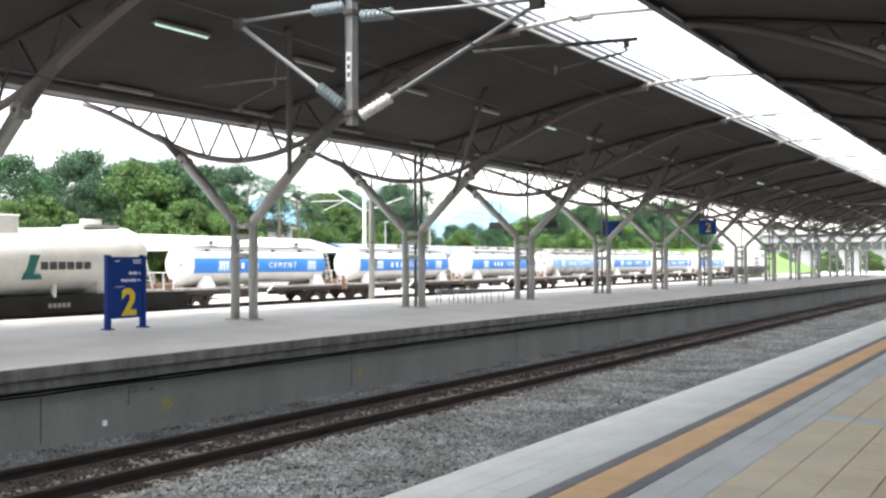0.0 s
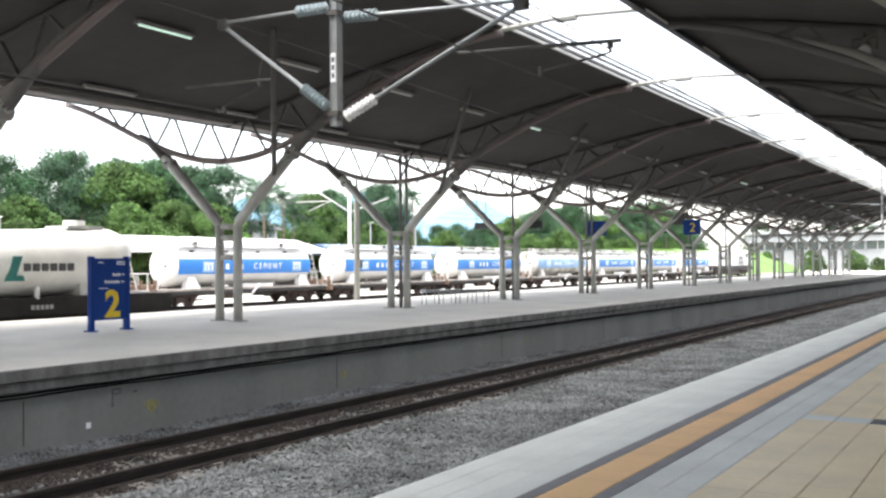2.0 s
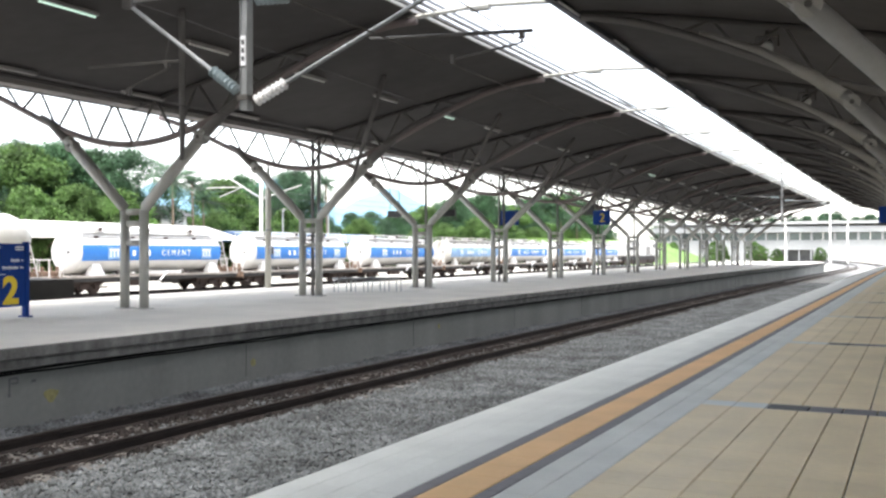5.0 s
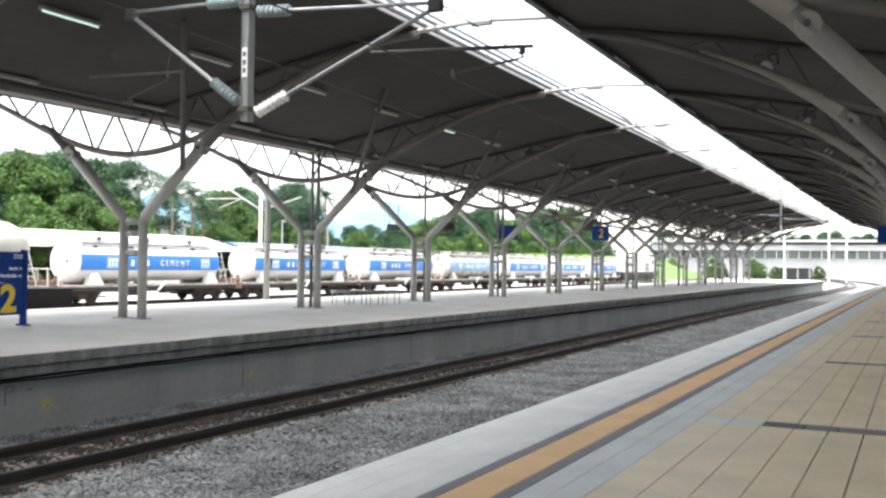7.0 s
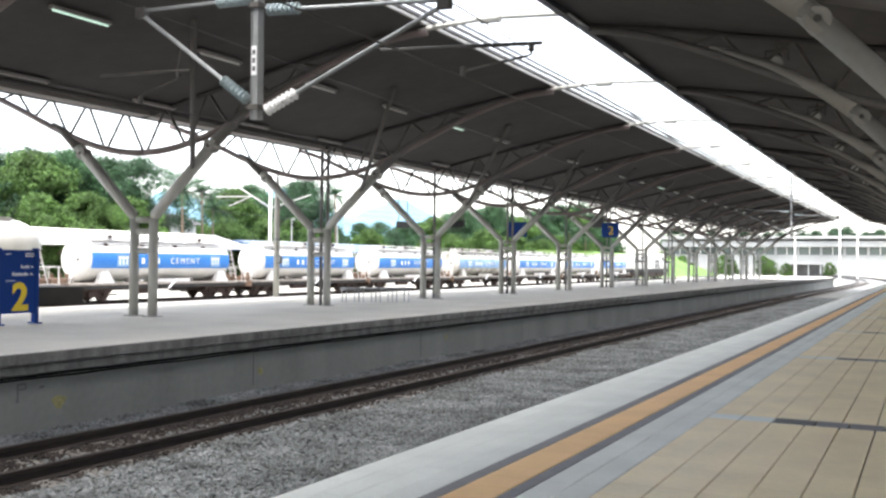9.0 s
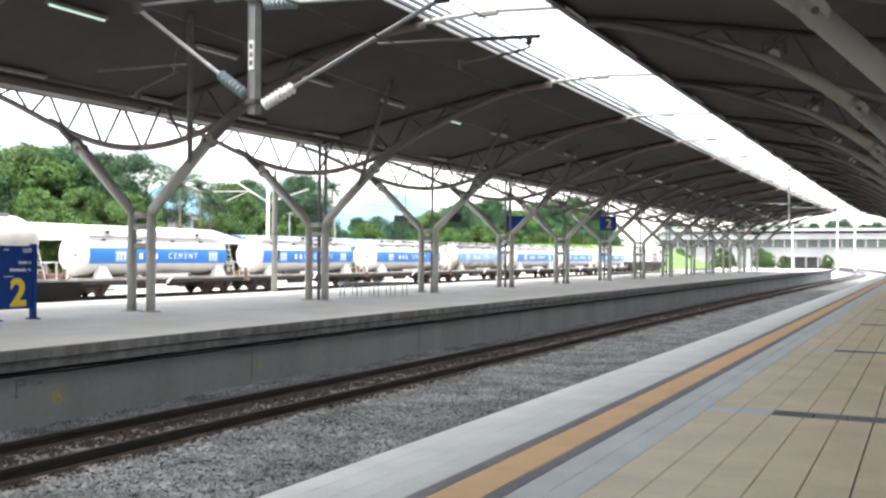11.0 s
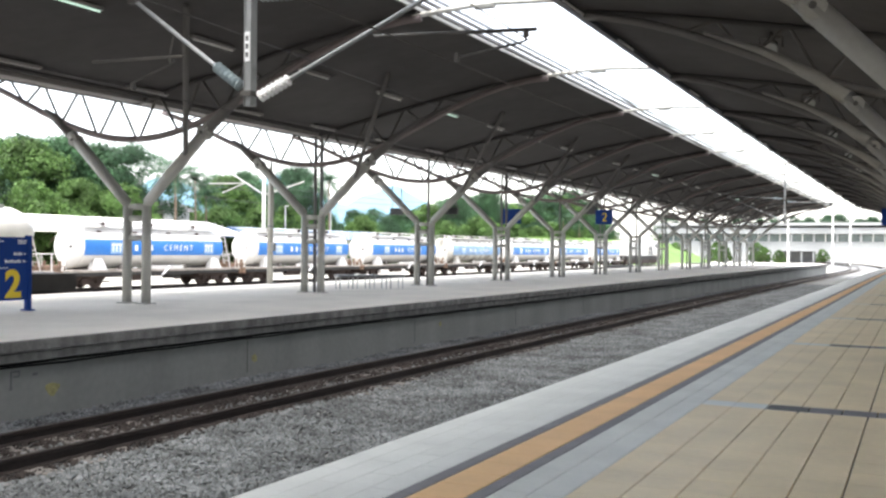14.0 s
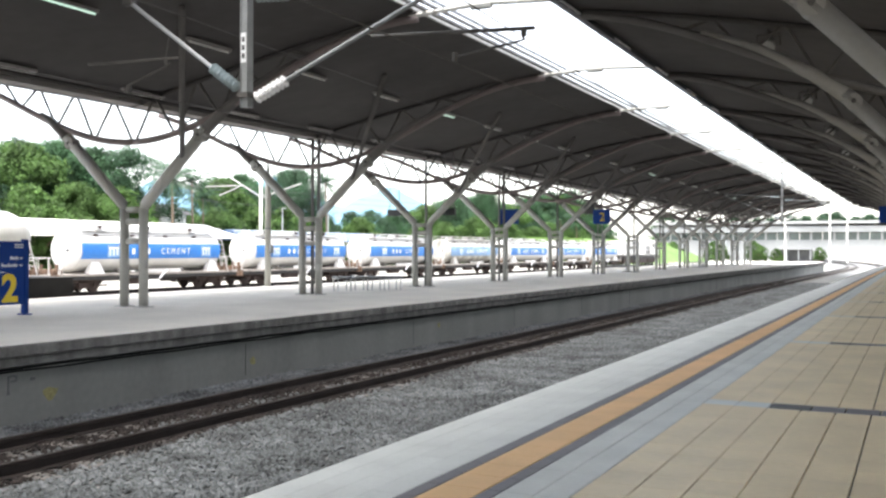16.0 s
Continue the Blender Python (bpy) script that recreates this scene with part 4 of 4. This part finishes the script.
gable_house((-64, 64.5, -1.15), 9, 21, 3.7, 1.3, "white_paint", "white_paint", "long open-sided goods shed with a white roof", 0.0, True)
gable_house((-72, 77.5, -1.15), 4.5, 3.8, 6.3, 1.1, "white_paint", "roof_grey", "small white house with a grey gable roof")
gable_house((-62, 90.5, -1.15), 9, 27, 3.6, 0.95, "white_paint", "roof_blue", "low open-sided shed with a blue metal roof", 0.0, True)

hb = bmesh.new()
rg = random.Random(7)
prev = None
for i in range(60):
    a = radians(19 + i * 0.6)
    R = 2200
    h = 190 * math.sin(math.pi * i / 59) ** 0.7 * (0.82 + 0.18 * math.sin(i * 0.55 - 1.5)) + 5 * math.sin(i * 1.9)
    cur = [hb.verts.new((-R * math.sin(a), R * math.cos(a), -5)), hb.verts.new((-(R + 250) * math.sin(a), (R + 250) * math.cos(a), max(6, h)))]
    if prev:
        hb.faces.new((prev[0], cur[0], cur[1], prev[1]))
    prev = cur
# the haze is only in the hills' base colour
structure("backdrop_hills", hb, "hill", "wooded hills on the horizon with distance haze painted in as blue", True)

structure("ground_bank", strip([(-44, -1.12), (-55, 3.6), (-90, 4.6), (-90, -1.14)], stations(168, 232, 12), True, True), "grass", "bright green grass bank beyond the yard")

def far_station():
    t = thing("station_building", "white station footbridge building across the far track end", "building", (0, 0, -2.1))
    t.scale = (1.42, 1.42, 1.42)
    part("wall", boxed(-46, 40, 190, 198, 0, 4.5), "far_white", t)
    part("core", boxed(-45, 39, 192, 197, 4.5, 7.5), "far_white", t)
    part("fascia", boxed(-47, 41, 188.6, 192, 6.0, 7.05), "far_white", t)
    part("roof_slab", boxed(-48, 42, 188.0, 199, 7.5, 8.0), "far_white", t)
    for i in range(21):
        x = -46 + i * 4
        part("pier", boxed(x, x + 0.4, 189.6, 190.3, 4.5, 6.0), "far_white", t)
        win = part("window", boxed(x + 0.4, x + 4.0, 190.1, 190.2, 4.55, 5.95), "pale_glass", t)
        part("mullion", boxed(x + 2.1, x + 2.25, 190.0, 190.1, 4.55, 5.95), "white_paint", win)
    return t


far_station()


def far_shelter(at, w, n):
    t = thing("platform_shelter", "low grey open shelter beside the far track end", "shelter", at, "far shelters")
    part("roof", boxed(-w / 2, w / 2, -2, 2, 3.0, 3.25, 0.05), "far_white", t)
    part("back_panel", boxed(-w / 2 + 0.2, w / 2 - 0.2, 1.6, 1.7, 0, 2.9), "roof_grey", t)
    for i in range(n):
        x = -w / 2 + 0.4 + i * (w - 0.8) / (n - 1)
        part("post", boxed(x - 0.12, x + 0.12, -1.8, -1.56, 0, 3.0), "far_white", t)
    return t


far_shelter((-27.5, 250, -1.16), 9, 4)
for s, u in ((163.8, -11.96), (200, -7.3), (176, -19)):
    m_ = thing("signal_mast", "slim pale line mast beyond the platform end", "mast", tuple(P(u, s, -1.1)), "far masts")
    part("mast", tubed([(0, 0, 0), (0, 0, 8.5)], 0.14, 8), "white_paint", m_)

# ---- trees ----
def leaf_cloud(blobs, count, size, seed):
    """Many small leaf faces, loosely gathered in uneven clumps."""
    rg = np.random.default_rng(seed)
    vol = np.array([b[3] ** 2 for b in blobs])
    pick = rg.choice(len(blobs), count, p=vol / vol.sum())
    B = np.array(blobs)[pick]
    d = rg.normal(size=(count, 3))
    d /= np.linalg.norm(d, axis=1)[:, None]
    rad = B[:, 3] * (0.5 + 0.75 * rg.random(count) ** 0.7)
    c = B[:, :3] + d * rad[:, None] * np.array([1, 1, 0.8])
    face = d + np.array([0, 0, 0.55]) + 0.55 * rg.normal(size=(count, 3))
    a = np.cross(face, rg.normal(size=(count, 3)))
    a /= np.linalg.norm(a, axis=1)[:, None]
    b = np.cross(face, a)
    b /= np.linalg.norm(b, axis=1)[:, None]
    s = (size * (0.6 + 0.8 * rg.random(count)))[:, None]
    v = np.stack([c - a * s, c - b * s * 0.5, c + a * s, c + b * s * 0.5], 1).reshape(-1, 3)
    return v, np.arange(count * 4).reshape(-1, 4)


def crown_blobs(w, h, base, seed, n=135):
    rg = random.Random(seed)
    out = []
    for _ in range(n):
        a, q, z = rg.uniform(0, 6.283), math.sqrt(rg.random()), rg.random()
        env = math.sin(math.pi * min(1, 0.18 + 0.82 * z)) ** 0.6
        out.append((math.cos(a) * q * w * env, math.sin(a) * q * w * env, base + z * (h - base), w * rg.choice((0.07, 0.1, 0.13, 0.17, 0.22))))
    return out


def tree(w, h, base, leaf, seed, count=25000, size=0.12, label="broad leafy green tree"):
    t = thing("tree", label, "tree", (0, 0, 0), "trees")
    bm = bmesh.new()
    rg = random.Random(seed)
    tube(bm, [(0, 0, -0.2), (0.1, 0.05, base * 0.6), (0.0, 0.1, h * 0.6)], [0.35, 0.26, 0.12], 8)
    for i in range(6):
        a = i * 1.05 + rg.random()
        tube(bm, [(0, 0, base * 0.7 + 0.3 * i), (math.cos(a) * w * 0.35, math.sin(a) * w * 0.35, base + 0.3 * (h - base)), (math.cos(a) * w * 0.65, math.sin(a) * w * 0.65, base + 0.5 * (h - base))], [0.15, 0.09, 0.04], 6)
    part("trunk", bm, "trunk", t)
    v, f = leaf_cloud(crown_blobs(w, h, base, seed), count, size, seed)
    me = bpy.data.meshes.new("crown")
    me.from_pydata(v.tolist(), [], f.tolist())
    me.materials.append(M[leaf])
    c = new("crown", me)
    c.parent = t
    return t


def palm(h, seed):
    t = thing("palm_tree", "tall palm with drooping feathery fronds", "palm", (0, 0, 0), "palms")
    part("trunk", tubed([(0, 0, -0.2), (0.15, 0, h * 0.5), (0.25, 0.1, h)], [0.15, 0.1, 0.08], 8), "trunk", t)
    rg = random.Random(seed)
    for i in range(30):
        a, lift = i * 2.4, (-0.3, 0.4, 1.0, 1.7, 2.3)[i % 5] + rg.uniform(-0.2, 0.2)
        bm = bmesh.new()
        span = 2.3 - 0.28 * max(0, lift)
        pts = [Vector((0.25 + math.cos(a) * span * q, 0.1 + math.sin(a) * span * q, h + lift * 1.1 * q - 0.95 * q * q)) for q in (0, 0.2, 0.4, 0.6, 0.8, 1.0)]
        side = Vector((-math.sin(a), math.cos(a), 0))
        for p, q in zip(pts, pts[1:]):
            for j in range(4):
                c = p.lerp(q, j / 4)
                for k in (-1, 1):
                    tip = c + k * side * 0.42 + (q - p) * 0.9 - Vector((0, 0, 0.2))
                    bm.faces.new([bm.verts.new(x) for x in (c, c + (q - p) * 0.16, tip)])
        part("frond", bm, "leaf_c", t)
    return t


kinds = [tree(5.0, 11.0, 2.2, "leaf_a", 1), tree(4.2, 8.5, 1.5, "leaf_b", 2), tree(5.5, 12.5, 3.0, "leaf_c", 3), tree(3.2, 6.0, 0.3, "leaf_b", 4, 14000, 0.12)]
palms = [palm(9.5, 1), palm(7.5, 5)]
used = set()


def plant(src, i, u, s, turn=0.0, scale=1.0, z=-1.15):
    m = pose(u, s, z, 0, 0, turn) @ Matrix.Scale(scale, 4)
    if (id(src), i) not in used:
        used.add((id(src), i))
        src[i].matrix_world = m
        src[i].scale = (scale,) * 3
    else:
        o = copy_thing(src[i], Matrix.Identity(4))
        o.matrix_basis = m


# a belt of trees beyond the yard: crown height follows the belt's own rise and fall
BELT = [(-20, 11), (40, 11), (55, 11), (60, 12.4), (68, 12.5), (70.5, 9), (73, 6), (79, 6), (82, 9.6), (89, 10), (95, 11.5), (100, 10.5), (103, 8.2), (106, 7), (124, 7), (130, 8), (136, 9), (148, 11.8), (160, 11.5), (172, 10), (184, 13), (194, 14.5), (206, 13), (225, 9), (300, 8)]


def belt_height(s):
    for (a, ha), (b, hb_) in zip(BELT, BELT[1:]):
        if a <= s <= b:
            return 1.06 * (ha + (hb_ - ha) * (s - a) / (b - a))
    return 8.0


TALL = [11.0, 8.5, 12.5, 6.0]
rp = random.Random(11)
for n in range(10, 46):
    s = -8 + 5.4 * n + rp.uniform(-1.2, 1.2)
    i = (0, 2, 1, 0, 2)[n % 5]
    plant(kinds, i, -76 + rp.uniform(-3, 3), s * 76 / 70, rp.uniform(0, 360), belt_height(s) * rp.uniform(0.92, 1.08) / TALL[i])
for n in range(5, 34):
    s = 4 + 6.6 * n + rp.uniform(-1.5, 1.5)
    i = (1, 3, 3)[n % 3]
    plant(kinds, i, -69 + rp.uniform(-1.5, 1.5), s, rp.uniform(0, 360), min(7.5, belt_height(s) * 0.62) * rp.uniform(0.85, 1.1) / TALL[i])
for n in range(26):
    s = 52 + 6.5 * n + rp.uniform(-2, 2)
    i = (0, 2, 0)[n % 3]
    plant(kinds, i, -84 + rp.uniform(-2, 2), s * 84 / 70, rp.uniform(0, 360), belt_height(s) * 1.12 * rp.uniform(0.9, 1.05) / TALL[i])
for u, s, k in ((-74, 318, 1.15), (-62, 312, 1.0), (-51, 316, 1.1), (-41, 313, 0.98), (-31, 317, 1.03), (-22, 312, 1.08), (-13, 316, 1.04), (-4, 313, 1.0), (-36, 322, 1.05), (-26, 324, 1.1), (-17, 322, 1.0), (-46, 321, 1.0), (-9, 323, 1.05)):
    plant(kinds, 2, u, s, s * 7, k)
for u, s, k in ((-75, 65, 1.1), (-76, 73, 1.14)):
    plant(kinds, 0, u, s, s * 7, k)
for i, u, s, k in ((0, -64.5, 74.4, 0.98), (1, -65, 72.0, 1.25), (0, -64.5, 98.5, 1.13), (1, -65, 76.5, 1.05), (1, -64, 183, 1.2), (1, -63, 190, 1.1)):
    plant(palms, i, u, s, u * 37 % 360, k)
for u, s, k in ((-52, 228, 0.75), (-47, 252, 0.8), (-35, 250, 0.62), (-30, 238, 0.5), (-22, 256, 0.55), (-60, 240, 0.9), (-50, 175, 0.35), (-54, 186, 0.42), (-49, 199, 0.3), (-57, 205, 0.5), (-52, 216, 0.4), (-43, 238, 0.7), (-38, 258, 0.8)):
    plant(kinds, 3, u, s, s * 11, k)
pole = thing("street_lamp", "slim pale lamp post beyond the yard", "lamp post", (-64, 98, -1.15), "yard lamp posts")
part("pole", tubed([(0, 0, 0), (0, 0, 7.4)], [0.09, 0.06], 8), "loco_grey", pole)
part("lamp_head", boxed(-0.1, 0.4, -0.1, 0.1, 7.35, 7.5, 0.04), "loco_grey", pole)
copy_thing(pole, pose(-64, 88.7, -1.4))
for z, dz in ((8.0, -0.35), (7.4, -0.4), (6.2, -0.4)):
    wire = part("power_line", tubed([(-62, 70 + 6 * i, z + dz * math.sin(math.pi * i / 10)) for i in range(11)], 0.02, 4), "dark_steel")
    tagged(wire, "thin dark power line crossing behind the yard", "wire", "power lines")
hedge_v, hedge_f = leaf_cloud([(-68 + rp.uniform(-2, 2), q, rp.uniform(-0.5, 1.8), rp.uniform(1.3, 2.3)) for q in range(40, 260, 2)], 90000, 0.16, 9)
me = bpy.data.meshes.new("hedge")
me.from_pydata(hedge_v.tolist(), [], hedge_f.tolist())
me.materials.append(M["leaf_b"])
tagged(new("hedge", me), "tangled green scrub along the yard fence", "scrub", "", "stuff")

# ---- platform paving ----
def paving(name, mat, u0, u1, du, s0, s1, ds, label, limit=300, bond=False, gap=0.012, cross=0.004):
    """Tiles laid in rows along the platform; the nearest are pieces of their own, the rest are one joined part."""
    t = tagged(thing(name, label, "paving"), kind="structure")
    nu = max(1, round((u1 - u0) / du))
    du = (u1 - u0) / nu
    me = mesh_of(boxed(-du / 2 + gap / 2, du / 2 - gap / 2, -ds / 2 + cross / 2, ds / 2 - cross / 2, -0.03, 0.0, 0.002), "tile", mat)
    cells = []
    for j in range(round((s1 - s0) / ds)):
        s = s0 + (j + 0.5) * ds
        for i in range(nu):
            cells.append((u0 + (i + 0.5) * du, s + (ds / 2 if bond and i % 2 else 0)))
    near = [c for c in cells if c[1] > 3.2][:limit]
    keep = set(near)
    for u, s in near:
        o = new("tile", me)
        o.parent, o.matrix_local = t, Matrix.Translation(P(u, s, 0))
    rest = [c for c in cells if c not in keep]
    vs, fs = [], []
    for u, s in rest:
        n, b = len(vs), bend(s)
        a, c = du / 2 - gap / 2, ds / 2 - cross / 2
        vs += [(u + b + x, s + y, z) for z in (-0.03, 0) for x, y in ((-a, -c), (a, -c), (a, c), (-a, c))]
        fs += [(n + 4, n + 5, n + 6, n + 7), (n, n + 1, n + 5, n + 4), (n + 1, n + 2, n + 6, n + 5), (n + 2, n + 3, n + 7, n + 6), (n + 3, n, n + 4, n + 7)]
    if vs:
        m2 = bpy.data.meshes.new("tile_field")
        m2.from_pydata(vs, [], fs)
        m2.materials.append(M[mat])
        o = new("tile_field", m2)
        o.parent = t
        tagged(o, kind="stuff")
    return t


paving("pavement_edge", "paver_grey", NEAR_EDGE, -2.48, 0.175, -6, 118, 0.6, "blue-grey pavers along the platform edge", 300, True, 0.005)
paving("pavement_dark_outer", "paver_dark", -2.48, -2.385, 0.095, -6, 118, 0.3, "dark grey border strip beside the tactile line")
paving("pavement_tactile", "tactile", -2.385, -2.11, 0.275, -6, 118, 0.3, "orange tactile safety strip along the platform")
paving("pavement_dark_inner", "paver_dark", -2.11, -2.015, 0.095, -6, 118, 0.3, "dark grey border strip beside the tactile line")
paving("pavement_inner", "paver_grey", -2.015, -1.65, 0.1825, -6, 118, 0.6, "blue-grey pavers inside the tactile line")
ROW = [8.49 + 6.17 * k for k in range(-2, 19)]
for a, b in zip(ROW, ROW[1:]):
    paving("pavement_field", "tile_beige", -1.65, 6.0, 0.265, a + 0.14, b - 0.14, 0.31, "beige rectangular platform tiles", 300 if a in ROW[1:3] else 0)
for s in ROW:
    paving("pavement_cross_light", "paver_grey", -1.65, -1.12, 0.265, s - 0.14, s + 0.14, 0.28, "light grey paver band across the platform", 20)
    paving("pavement_cross_end", "paver_darker", -1.12, -0.79, 0.33, s - 0.14, s + 0.14, 0.28, "dark end piece of the paver band", 1)
    paving("pavement_cross_dark", "paver_dark", -0.79, 6.0, 0.265, s - 0.14, s + 0.14, 0.28, "dark grey paver band across the platform", 60)
